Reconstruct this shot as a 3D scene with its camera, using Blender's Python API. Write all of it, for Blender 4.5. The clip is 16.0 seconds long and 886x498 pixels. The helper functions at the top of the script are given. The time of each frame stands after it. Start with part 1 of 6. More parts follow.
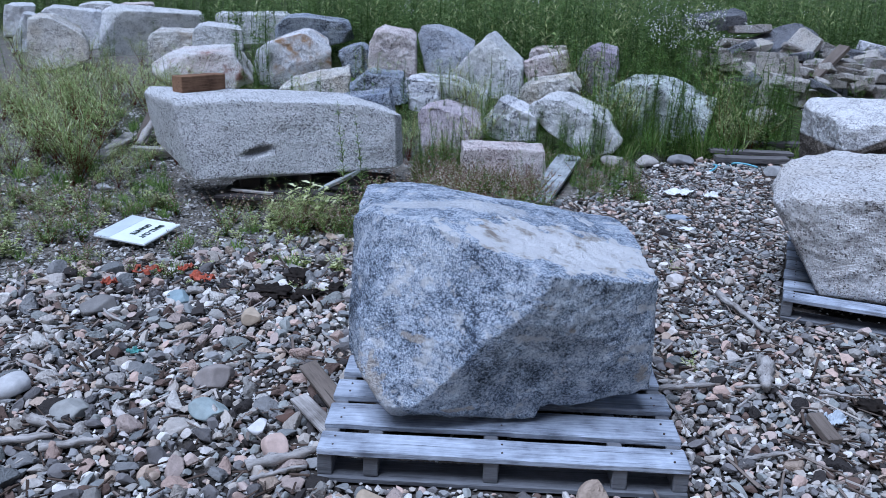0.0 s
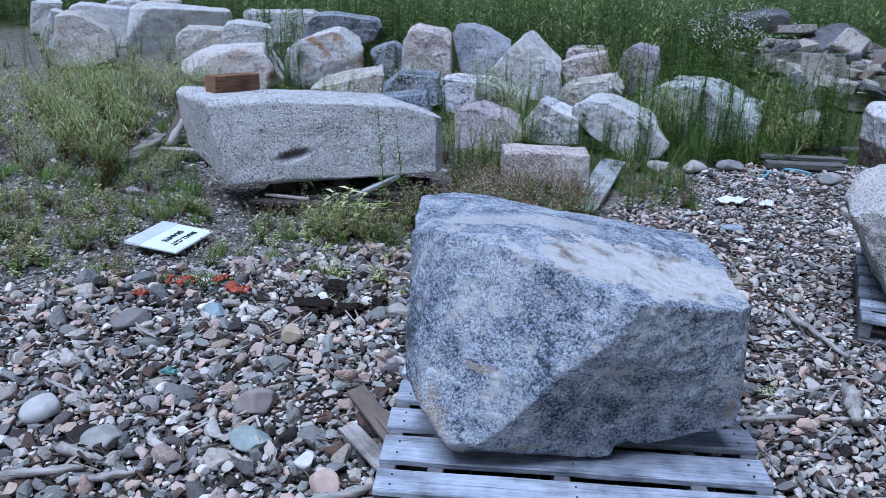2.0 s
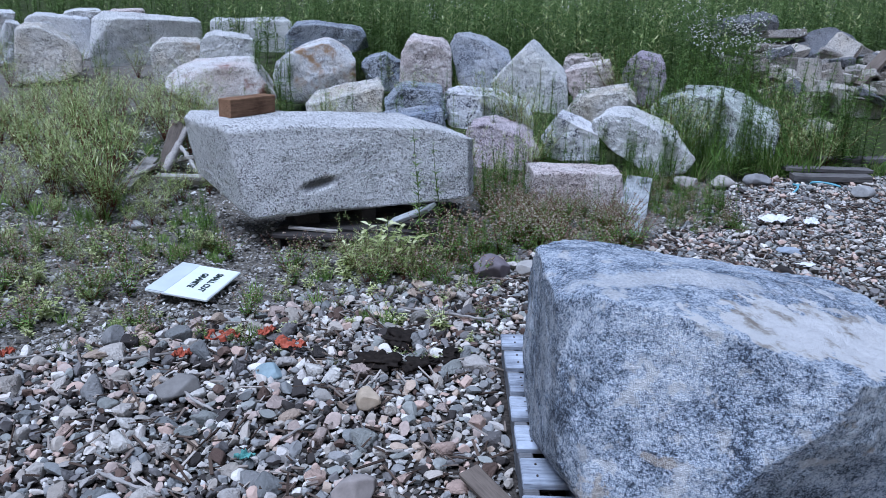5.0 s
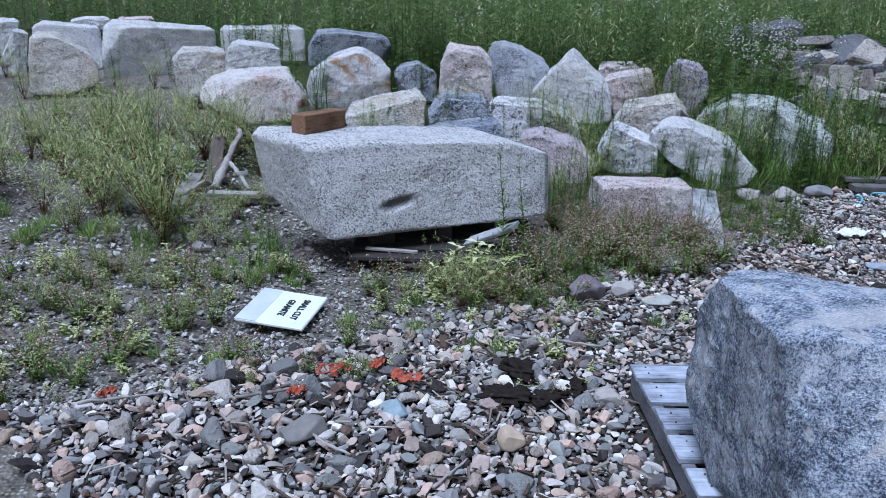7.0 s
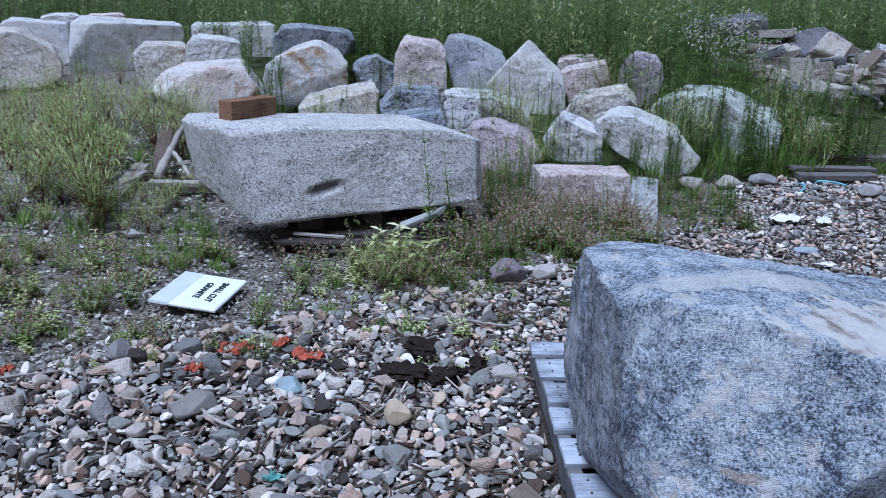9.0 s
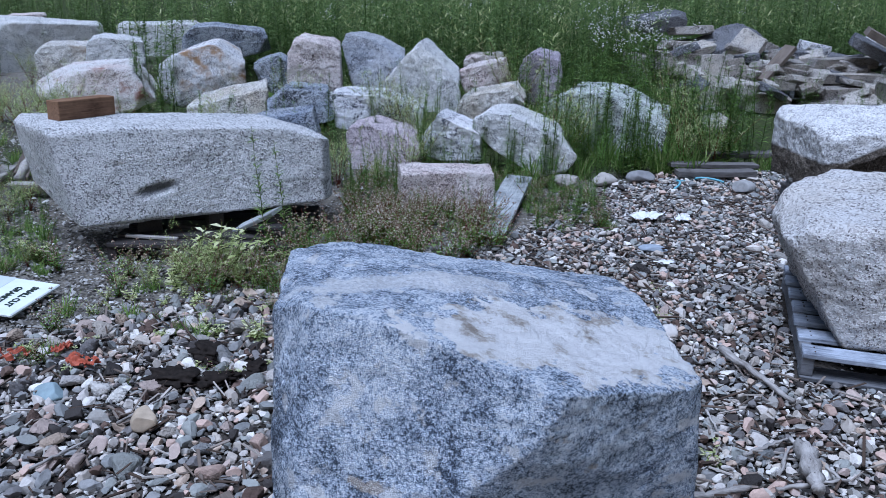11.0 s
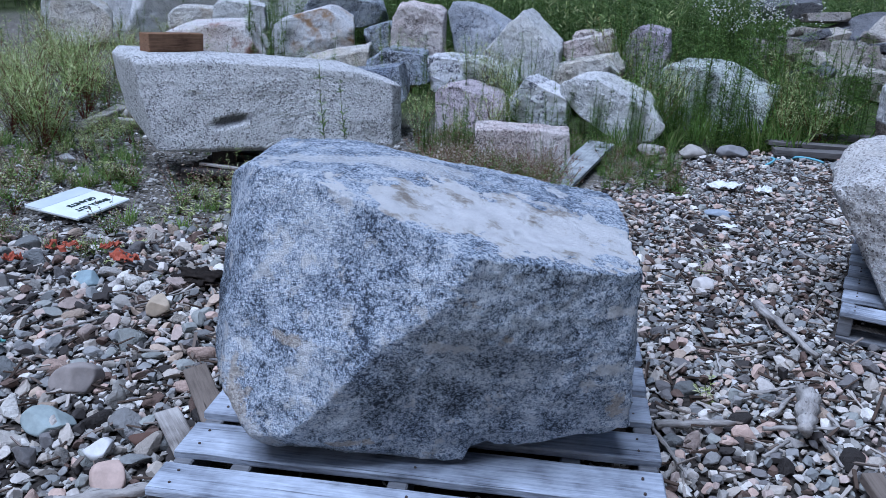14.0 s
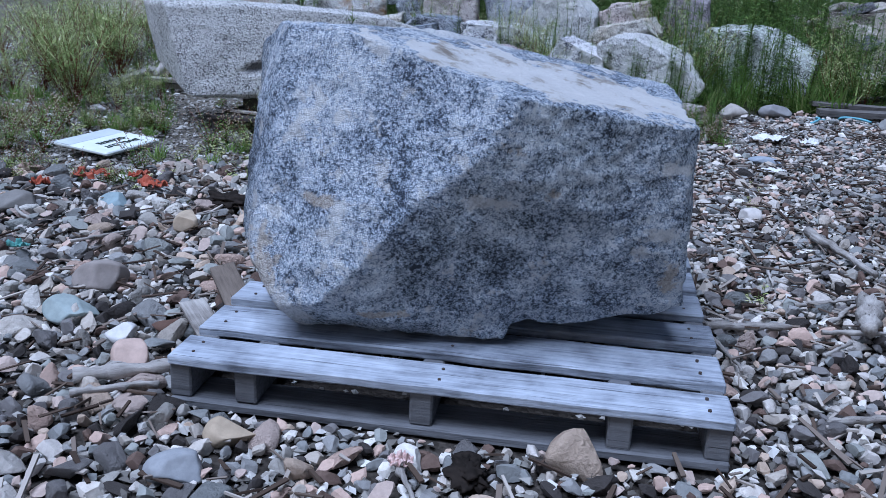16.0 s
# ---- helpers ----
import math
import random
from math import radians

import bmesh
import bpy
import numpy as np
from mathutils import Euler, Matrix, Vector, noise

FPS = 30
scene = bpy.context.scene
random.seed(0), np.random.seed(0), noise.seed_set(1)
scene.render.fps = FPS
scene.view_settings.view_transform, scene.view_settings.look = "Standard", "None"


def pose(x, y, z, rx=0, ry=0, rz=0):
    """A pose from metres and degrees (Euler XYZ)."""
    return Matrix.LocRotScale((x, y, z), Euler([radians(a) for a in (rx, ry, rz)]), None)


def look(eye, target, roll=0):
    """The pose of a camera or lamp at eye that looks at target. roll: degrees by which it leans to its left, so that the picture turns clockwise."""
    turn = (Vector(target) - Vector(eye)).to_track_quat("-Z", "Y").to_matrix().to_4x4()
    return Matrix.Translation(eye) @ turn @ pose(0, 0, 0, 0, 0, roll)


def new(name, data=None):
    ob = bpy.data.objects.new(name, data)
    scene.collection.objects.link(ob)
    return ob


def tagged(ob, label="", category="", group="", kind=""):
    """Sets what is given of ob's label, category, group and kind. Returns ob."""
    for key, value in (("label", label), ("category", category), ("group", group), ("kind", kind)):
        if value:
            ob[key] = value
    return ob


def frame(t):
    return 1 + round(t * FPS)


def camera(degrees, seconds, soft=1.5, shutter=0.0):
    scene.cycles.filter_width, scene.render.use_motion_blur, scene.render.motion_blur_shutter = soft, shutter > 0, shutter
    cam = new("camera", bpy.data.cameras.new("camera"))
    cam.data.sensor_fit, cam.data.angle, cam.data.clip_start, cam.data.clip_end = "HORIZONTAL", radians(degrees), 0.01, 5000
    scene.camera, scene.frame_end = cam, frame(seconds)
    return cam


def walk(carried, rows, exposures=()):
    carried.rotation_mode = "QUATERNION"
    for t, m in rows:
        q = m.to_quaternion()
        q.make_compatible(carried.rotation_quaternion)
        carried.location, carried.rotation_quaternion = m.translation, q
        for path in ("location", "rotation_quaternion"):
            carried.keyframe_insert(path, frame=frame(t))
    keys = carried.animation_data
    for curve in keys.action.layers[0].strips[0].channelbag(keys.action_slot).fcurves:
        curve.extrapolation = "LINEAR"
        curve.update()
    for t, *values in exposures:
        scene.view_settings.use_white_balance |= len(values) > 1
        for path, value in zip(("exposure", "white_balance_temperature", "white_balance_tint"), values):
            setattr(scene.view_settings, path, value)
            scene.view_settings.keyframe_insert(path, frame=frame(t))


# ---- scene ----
cam = camera(55.9, 16.0, soft=0.5)
PATH = [
    (0, (0.033, 0.036, 1.636), (0.034, 1.927, 0.987), 1.6),
    (0.5, (0.01, 0.041, 1.649), (-0.002, 1.933, 1.0), 1.6),
    (1, (-0.036, 0.061, 1.652), (-0.06, 1.953, 1.004), 1.7),
    (1.5, (-0.072, 0.105, 1.64), (-0.106, 1.997, 0.992), 1.6),
    (2, (-0.123, 0.299, 1.612), (-0.167, 2.188, 0.959), 1.7),
    (2.5, (-0.197, 0.438, 1.633), (-0.245, 2.328, 0.981), 1.8),
    (3, (-0.32, 0.443, 1.629), (-0.367, 2.337, 0.985), 1.8),
    (3.2, (-0.393, 0.434, 1.631), (-0.43, 2.327, 0.987), 1.7),
    (5.3, (-0.771, 0.8, 1.648), (-0.677, 2.69, 1.002), 1.5),
    (5.5, (-0.833, 0.837, 1.643), (-0.735, 2.728, 1.0), 1.6),
    (6, (-1.037, 0.881, 1.649), (-0.932, 2.774, 1.012), 1.7),
    (6.5, (-1.227, 0.925, 1.66), (-1.104, 2.817, 1.025), 1.5),
    (7, (-1.309, 0.984, 1.657), (-1.17, 2.876, 1.022), 1.3),
    (7.5, (-1.289, 0.975, 1.635), (-1.147, 2.868, 1.004), 1.2),
    (8, (-1.156, 0.935, 1.612), (-1.02, 2.829, 0.983), 1.0),
    (10.3, (-0.475, 0.895, 1.573), (-0.313, 2.784, 0.937), 1.1),
    (10.5, (-0.369, 0.9, 1.592), (-0.203, 2.789, 0.956), 1.0),
    (11, (-0.036, 0.901, 1.585), (0.135, 2.79, 0.951), 0.9),
    (11.5, (0.23, 0.858, 1.547), (0.401, 2.748, 0.916), 1.2),
    (12, (0.306, 0.735, 1.492), (0.466, 2.628, 0.865), 1.5),
    (12.5, (0.383, 0.649, 1.449), (0.522, 2.543, 0.822), 1.6),
    (13, (0.516, 0.639, 1.429), (0.576, 2.536, 0.798), 2.0),
    (13.5, (0.539, 0.682, 1.377), (0.458, 2.577, 0.742), 2.4),
    (14, (0.447, 0.803, 1.299), (0.292, 2.692, 0.66), 2.3),
    (14.5, (0.415, 0.937, 1.149), (0.238, 2.825, 0.512), 2.2),
    (15, (0.425, 0.913, 0.978), (0.233, 2.801, 0.347), 2.1),
    (15.5, (0.424, 0.855, 0.921), (0.217, 2.743, 0.294), 2.1),
    (16, (0.432, 0.812, 0.946), (0.209, 2.698, 0.319), 2.2),
]
EXPOSURE, KELVIN, TINT = 0.50, 5470, 18.0
walk(cam, [(t, look(eye, target, roll)) for t, eye, target, roll in PATH], [(0, EXPOSURE, KELVIN, TINT), (3.2, EXPOSURE, KELVIN, TINT), (5.5, EXPOSURE + 0.07, KELVIN + 150, TINT), (8.2, EXPOSURE + 0.07, KELVIN + 180, TINT),
      (10.5, EXPOSURE, KELVIN + 60, TINT), (16, EXPOSURE - 0.02, KELVIN - 20, TINT)])

# ---- light: a clear evening after sunset, cool light from the whole sky ----
world = bpy.data.worlds.new("evening_sky")
scene.world = world
world.use_nodes = True
wn, wl = world.node_tree.nodes, world.node_tree.links
sky = wn.new("ShaderNodeTexSky")
sky.sky_type, sky.sun_disc = "NISHITA", False
sky.sun_elevation, sky.sun_rotation = radians(24), radians(200)
wn["Background"].inputs["Strength"].default_value = 0.023
wl.new(sky.outputs[0], wn["Background"].inputs["Color"])

sun = new("sun", bpy.data.lights.new("sun", "SUN"))
sun.data.energy, sun.data.angle, sun.data.color = 3.15, radians(38), (0.81, 0.90, 1.0)
sun.matrix_world = look((-3.4, -0.6, 14), (0, 3, 0))


# ---- numeric noise ----
def hashed(ix, iy, iz, seed):
    h = (ix.astype(np.int64) * 374761393 + iy.astype(np.int64) * 668265263 + iz.astype(np.int64) * 2147483647 + seed * 974634777) & 0xFFFFFFFF
    h = ((h ^ (h >> 13)) * 1274126177) & 0xFFFFFFFF
    h = ((h ^ (h >> 16)) * 2246822519) & 0xFFFFFFFF
    return ((h ^ (h >> 15)) & 0xFFFFFF) / float(0xFFFFFF) * 2 - 1


def vnoise(p, seed=0):
    """Smooth value noise in -1..1 at the N x 3 places p."""
    i = np.floor(p)
    f = p - i
    f = f * f * f * (f * (f * 6 - 15) + 10)
    i = i.astype(np.int64)
    total = np.zeros(len(p))
    for dx in (0, 1):
        for dy in (0, 1):
            for dz in (0, 1):
                w = (f[:, 0] if dx else 1 - f[:, 0]) * (f[:, 1] if dy else 1 - f[:, 1]) * (f[:, 2] if dz else 1 - f[:, 2])
                total += w * hashed(i[:, 0] + dx, i[:, 1] + dy, i[:, 2] + dz, seed)
    return total


def fbm(p, scale, octaves=4, seed=0):
    total, amp, norm = np.zeros(len(p)), 1.0, 0.0
    q = p / scale
    for k in range(octaves):
        total += amp * vnoise(q + 17.3 * k, seed + k)
        norm += amp
        amp *= 0.5
        q = q * 2.03
    return total / norm


def smooth01(x):
    x = np.clip(x, 0, 1)
    return x * x * (3 - 2 * x)


# ---- mesh helpers ----
def mesh_of(name, verts, faces, material, smooth=True):
    """A mesh from an N x 3 array of places and an M x k array of corners."""
    verts, faces = np.asarray(verts, dtype=np.float32), np.asarray(faces, dtype=np.int32)
    me = bpy.data.meshes.new(name)
    n, k = faces.shape
    me.vertices.add(len(verts))
    me.vertices.foreach_set("co", verts.ravel())
    me.loops.add(n * k)
    me.loops.foreach_set("vertex_index", faces.ravel())
    me.polygons.add(n)
    me.polygons.foreach_set("loop_start", np.arange(0, n * k, k, dtype=np.int32))
    me.polygons.foreach_set("loop_total", np.full(n, k, dtype=np.int32))
    me.polygons.foreach_set("use_smooth", np.full(n, smooth))
    me.update(calc_edges=True)
    me.materials.append(material)
    return me


def under(ob, parent):
    ob.parent = parent
    return ob


def part(name, bm, material, parent, label="", smooth=False):
    """Links a bmesh as one mesh object under a thing or under a part."""
    me = bpy.data.meshes.new(name)
    bmesh.ops.recalc_face_normals(bm, faces=bm.faces)
    bm.to_mesh(me)
    bm.free()
    for poly in me.polygons:
        poly.use_smooth = smooth
    me.materials.append(material)
    ob = new(name, me)
    if parent is not None:
        ob.parent = parent
    return tagged(ob, label)


def empty(name, m, label, category, group=""):
    ob = new(name)
    ob.empty_display_size = 0.1
    ob.matrix_world = m
    return tagged(ob, label, category, group)


SPHERES = {}


def sphere(level):
    if level not in SPHERES:
        bm = bmesh.new()
        bmesh.ops.create_icosphere(bm, subdivisions=level, radius=1.0)
        bm.verts.ensure_lookup_table()
        SPHERES[level] = (np.array([v.co[:] for v in bm.verts]), np.array([[v.index for v in f.verts] for f in bm.faces]))
        bm.free()
    return SPHERES[level]


def rock_form(chops, hint, level, sharp=26, rough=0.012, seed=0, chips=0, bite=(0.03, 0.12)):
    """A quarried block: the body common to all chops (azimuth, elevation, distance from its heart), with worn edges and a broken surface.
    Returns its places, round its heart, its faces and the outward ways."""
    d, faces = sphere(level)
    d = d * np.array(hint)
    d = d / np.linalg.norm(d, axis=1)[:, None]
    normals, dists = [], []
    for az, el, dist in chops:
        a, e = radians(az), radians(el)
        normals.append((math.cos(a) * math.cos(e), math.sin(a) * math.cos(e), math.sin(e)))
        dists.append(dist)
    normals, dists = np.array(normals), np.array(dists)
    size = float(np.mean(hint))
    # flakes struck off the edges between neighbouring faces
    rng = np.random.RandomState(seed + 400)
    hull = d / np.max(np.clip(d @ normals.T / dists, 1e-6, None), axis=1)[:, None]
    thick = 2 * float(np.median(dists))
    for c in range(chips):
        i, j = rng.randint(len(dists)), rng.randint(len(dists))
        way = normals[i] + normals[j] * rng.uniform(0.35, 1.4) + rng.normal(0, 0.12, 3)
        if normals[i] @ normals[j] < -0.3 or i == j:
            continue
        way /= np.linalg.norm(way)
        far = float(np.max(hull @ way))
        normals, dists = np.vstack([normals, way]), np.append(dists, max(far - thick * rng.uniform(*bite), 0.3 * far))
    p = sharp * (1 + 0.45 * fbm(d, 0.35, 3, seed + 50))
    t = np.clip(d @ normals.T / dists, 1e-6, None)
    # uneven faces: every chop waves a little by itself
    rough_r = 1 / np.max(t, axis=1)
    co0 = d * rough_r[:, None]
    for k in range(len(dists)):
        t[:, k] *= 1 - (rough * 1.2 / dists[k]) * fbm(co0 + 3.1 * k, size * 0.55, 3, seed + 7 * k)
    most = t.max(axis=1)
    t = t / most[:, None]
    s = most * np.sum(t ** p[:, None], axis=1) ** (1 / p)
    co = d / s[:, None]
    g = (t ** (p[:, None] - 1)) @ (normals / dists[:, None])
    g /= np.linalg.norm(g, axis=1)[:, None]
    co = co + g * (rough * 0.8 * fbm(co, 0.10, 4, seed + 91) + rough * 0.45 * fbm(co, 0.026, 2, seed + 92))[:, None]
    return co, faces, g


def tube(points, radii, sides=6, seed=0, knots=0.0):
    """Places and triangles of a round bar along points, closed at both ends."""
    points, radii = np.asarray(points, float), np.asarray(radii, float)
    rng = np.random.RandomState(seed)
    verts, faces = [], []
    n = len(points)
    for i in range(n):
        way = points[min(i + 1, n - 1)] - points[max(i - 1, 0)]
        way = way / (np.linalg.norm(way) + 1e-9)
        side = np.cross(way, (0.31, 0.17, 0.93))
        side /= np.linalg.norm(side)
        up = np.cross(way, side)
        for k in range(sides):
            a = 2 * math.pi * k / sides
            r = radii[i] * (1 + knots * rng.uniform(-1, 1))
            verts.append(points[i] + r * (math.cos(a) * side + math.sin(a) * up))
    for i in range(n - 1):
        for k in range(sides):
            a, b = i * sides + k, i * sides + (k + 1) % sides
            faces += [(a, b, b + sides), (a, b + sides, a + sides)]
    for k in range(1, sides - 1):
        faces += [(0, k + 1, k), ((n - 1) * sides, (n - 1) * sides + k, (n - 1) * sides + k + 1)]
    return np.array(verts), np.array(faces)


def joined(pieces):
    """One pair of arrays out of many pairs of places and faces."""
    verts, faces, base = [], [], 0
    for v, f in pieces:
        verts.append(v)
        faces.append(np.asarray(f) + base)
        base += len(v)
    return np.concatenate(verts), np.concatenate(faces)


def plank_bm(l, w, h, seed=0, bevel=0.004, wear=0.004, cuts=6):
    """A sawn board along x, its middle at the origin, slightly warped, with worn edges."""
    rng = random.Random(seed)
    bm = bmesh.new()
    bmesh.ops.create_cube(bm, size=1.0)
    bmesh.ops.scale(bm, vec=(l, w, h), verts=bm.verts)
    bmesh.ops.bevel(bm, geom=list(bm.edges), offset=min(bevel, h * 0.3), segments=1, affect="EDGES")
    for k in range(1, cuts):
        x = -l / 2 + l * k / cuts
        geom = list(bm.verts) + list(bm.edges) + list(bm.faces)
        bmesh.ops.bisect_plane(bm, geom=geom, plane_co=(x, 0, 0), plane_no=(1, 0, 0))
    a, b, c = rng.uniform(-1, 1), rng.uniform(-1, 1), rng.uniform(0, 6)
    for v in bm.verts:
        u = v.co.x / l
        v.co.z += wear * (a * u + b * (u * u - 0.1) * 2) + wear * 0.4 * noise.noise(Vector((v.co.x * 9 + c, v.co.y * 14, v.co.z * 20 + seed)))
        v.co.y += wear * 0.8 * noise.noise(Vector((v.co.x * 5 + c * 3, v.co.z * 30, seed)))
    return bm


# ---- materials ----
class Nodes:
    """Short hand for building a node material."""

    def __init__(self, name):
        self.material = bpy.data.materials.new(name) if isinstance(name, str) else name
        self.material.use_nodes = True
        self.tree = self.material.node_tree
        self.bsdf = self.tree.nodes["Principled BSDF"]
        self.bsdf.inputs["Specular IOR Level"].default_value = 0.18

    def add(self, kind, **inputs):
        node = self.tree.nodes.new(kind)
        for key, value in inputs.items():
            self.put(node, key.replace("_", " "), value)
        return node

    def put(self, node, key, value):
        key = int(key[1:]) if key[0] == "i" and key[1:].isdigit() else key
        if isinstance(value, bpy.types.NodeSocket):
            self.tree.links.new(value, node.inputs[key])
        else:
            node.inputs[key].default_value = value

    def place(self):
        return self.add("ShaderNodeTexCoord").outputs["Object"]

    def noise(self, vector, scale, detail=4.0, rough=0.55):
        n = self.add("ShaderNodeTexNoise", Vector=vector, Scale=scale, Detail=detail, Roughness=rough)
        return n.outputs["Fac"]

    def cells(self, vector, scale, feature="F1"):
        n = self.add("ShaderNodeTexVoronoi", Vector=vector, Scale=scale)
        n.feature = feature
        return n

    def ramp(self, fac, stops, interpolation="LINEAR"):
        n = self.add("ShaderNodeValToRGB", Fac=fac)
        n.color_ramp.interpolation = interpolation
        e = n.color_ramp.elements
        while len(e) < len(stops):
            e.new(0.5)
        for el, (at, col) in zip(e, stops):
            el.position = at
            el.color = (*col, 1) if len(col) == 3 else col
        return n.outputs["Color"]

    def grey(self, fac, lo, hi):
        n = self.add("ShaderNodeMapRange", Value=fac, From_Min=lo, From_Max=hi)
        return n.outputs["Result"]

    def mix(self, fac, a, b, how="MIX"):
        n = self.tree.nodes.new("ShaderNodeMix")
        n.data_type, n.blend_type = "RGBA", how
        for key, value in ((0, fac), (6, a), (7, b)):
            if isinstance(value, bpy.types.NodeSocket):
                self.tree.links.new(value, n.inputs[key])
            else:
                n.inputs[key].default_value = (*value, 1) if isinstance(value, tuple) and len(value) == 3 else value
        return n.outputs[2]

    def math(self, how, a, b=0.0):
        n = self.tree.nodes.new("ShaderNodeMath")
        n.operation = how
        self.put(n, "i0", a)
        self.put(n, "i1", b)
        return n.outputs[0]

    def bump(self, height, strength, distance):
        n = self.add("ShaderNodeBump", Height=height, Strength=strength, Distance=distance)
        self.tree.links.new(n.outputs[0], self.bsdf.inputs["Normal"])

    def done(self, colour, roughness=0.8):
        self.put(self.bsdf, "Base Color", colour)
        self.put(self.bsdf, "Roughness", roughness)
        return self.material


def granite(name, light, mid, dark, tint, grain=150, mottle=0.75, stain=None, stain_at=0.6):
    """Broken granite: grains of three minerals, cloudy patches, dark lichen flecks and a tint that comes and goes."""
    k = Nodes(name)
    at = k.place()
    shift = k.add("ShaderNodeObjectInfo").outputs["Random"]
    at = k.add("ShaderNodeVectorMath", i0=at, i1=k.add("ShaderNodeCombineXYZ", X=k.math("MULTIPLY", shift, 37.0), Y=shift).outputs[0]).outputs[0]
    warp = k.add("ShaderNodeTexNoise", Vector=at, Scale=grain * 0.5, Detail=1.0)
    moved = k.add("ShaderNodeVectorMath", i0=at, i1=k.add("ShaderNodeVectorMath", i0=warp.outputs["Color"], i1=(0.6 / grain,) * 3).outputs[0])
    k.tree.nodes[moved.inputs[1].links[0].from_node.name].operation = "MULTIPLY"
    cell = k.cells(moved.outputs[0], grain)
    pick = k.add("ShaderNodeSeparateColor", Color=cell.outputs["Color"]).outputs[0]
    cloud = k.noise(at, 4.5, 6.0, 0.62)
    patch = k.noise(at, 15.0, 5.0, 0.65)
    speck = k.noise(at, 70.0, 3.0, 0.6)
    pick = k.math("ADD", pick, k.math("MULTIPLY", k.math("SUBTRACT", speck, 0.41), 0.6))
    pick = k.math("ADD", pick, k.math("MULTIPLY", k.math("SUBTRACT", k.math("ADD", cloud, patch), 1.0), mottle * 1.5))
    colour = k.ramp(pick, [(0.02, tuple(0.7 * v for v in dark)), (0.2, tuple(0.4 * a + 0.6 * b for a, b in zip(dark, mid))), (0.36, mid), (0.66, light), (1.0, tuple(min(0.9, 1.12 * v) for v in light))])
    colour = k.mix(k.grey(k.noise(at, 2.6, 4.0), 0.45, 0.7), colour, tint, "MULTIPLY")
    if stain:
        colour = k.mix(k.grey(k.noise(at, 3.4, 6.0, 0.65), stain_at, stain_at + 0.12), colour, stain)
    # dark lichen and dirt in streaky flecks
    dirt = k.grey(k.math("ADD", k.noise(at, 7.5, 7.0, 0.7), k.math("MULTIPLY", k.math("SUBTRACT", patch, 0.5), 0.5)), 0.57, 0.70)
    colour = k.mix(k.math("MULTIPLY", dirt, 0.32), colour, tuple(0.6 * v for v in mid))
    fine = k.noise(at, 26.0, 8.0, 0.78)
    k.bump(k.math("ADD", k.math("MULTIPLY", fine, 1.0), k.math("MULTIPLY", cell.outputs["Distance"], 0.3)), 0.9, 0.03)
    return k.done(colour, 0.82)


def weathered_wood(name, light, dark, along=0, wear=0.5):
    """Grey weathered timber with grain along one axis, dark cracks and stains."""
    k = Nodes(name)
    at = k.place()
    shift = k.add("ShaderNodeObjectInfo").outputs["Random"]
    at = k.add("ShaderNodeVectorMath", i0=at, i1=k.add("ShaderNodeCombineXYZ", X=k.math("MULTIPLY", shift, 9.0), Y=k.math("MULTIPLY", shift, 3.0), Z=shift).outputs[0]).outputs[0]
    scale = [26.0, 26.0, 26.0]
    scale[along] = 1.6
    streaks = k.add("ShaderNodeMapping", Vector=at, Scale=tuple(scale)).outputs[0]
    grain = k.noise(streaks, 4.0, 6.0, 0.7)
    broad = k.noise(at, 3.5, 4.0)
    knots = k.noise(at, 11.0, 3.0)
    fac = k.math("ADD", k.math("MULTIPLY", grain, 0.6), k.math("ADD", k.math("MULTIPLY", k.math("SUBTRACT", k.math("ADD", broad, knots), 1.0), wear * 0.6), 0.235))
    colour = k.ramp(fac, [(0.32, dark), (0.52, tuple((a + b) / 2 for a, b in zip(light, dark))), (0.75, light)])
    cracks = k.add("ShaderNodeMapping", Vector=at, Scale=tuple(v * (0.5 if i == along else 2.2) for i, v in enumerate(scale))).outputs[0]
    split = k.grey(k.noise(cracks, 2.2, 3.0, 0.6), 0.36, 0.30)
    colour = k.mix(k.math("MULTIPLY", split, 0.7), colour, tuple(v * 0.5 for v in dark))
    k.bump(k.math("SUBTRACT", grain, split), 0.6, 0.006)
    return k.done(colour, 0.85)


def plant_green(name, colours, gloss=0.5):
    """Leaves: colour that changes from leaf to leaf, a little light coming through."""
    k = Nodes(name)
    rnd = k.add("ShaderNodeNewGeometry").outputs["Random Per Island"]
    who = k.add("ShaderNodeObjectInfo").outputs["Random"]
    fac = k.math("ADD", k.math("MULTIPLY", rnd, 0.75), k.math("MULTIPLY", who, 0.25))
    n = len(colours) - 1
    colour = k.ramp(fac, [(i / n, c) for i, c in enumerate(colours)])
    k.put(k.bsdf, "Transmission Weight", 0.0)
    k.put(k.bsdf, "Base Color", colour)
    k.put(k.bsdf, "Roughness", gloss)
    thin = k.add("ShaderNodeBsdfTranslucent", Color=colour)
    both = k.add("ShaderNodeMixShader", Fac=0.3)
    out = k.tree.nodes["Material Output"]
    k.tree.links.new(k.bsdf.outputs[0], both.inputs[1])
    k.tree.links.new(thin.outputs[0], both.inputs[2])
    k.tree.links.new(both.outputs[0], out.inputs["Surface"])
    return k.material


def plain(name, colour, roughness=0.6, vary=0.15, scale=20.0):
    k = Nodes(name)
    at = k.place()
    n = k.noise(at, scale, 4.0)
    c = k.ramp(n, [(0.3, tuple(v * (1 - vary) for v in colour)), (0.7, tuple(min(1, v * (1 + vary)) for v in colour))])
    k.bump(n, 0.15, 0.004)
    return k.done(c, roughness)


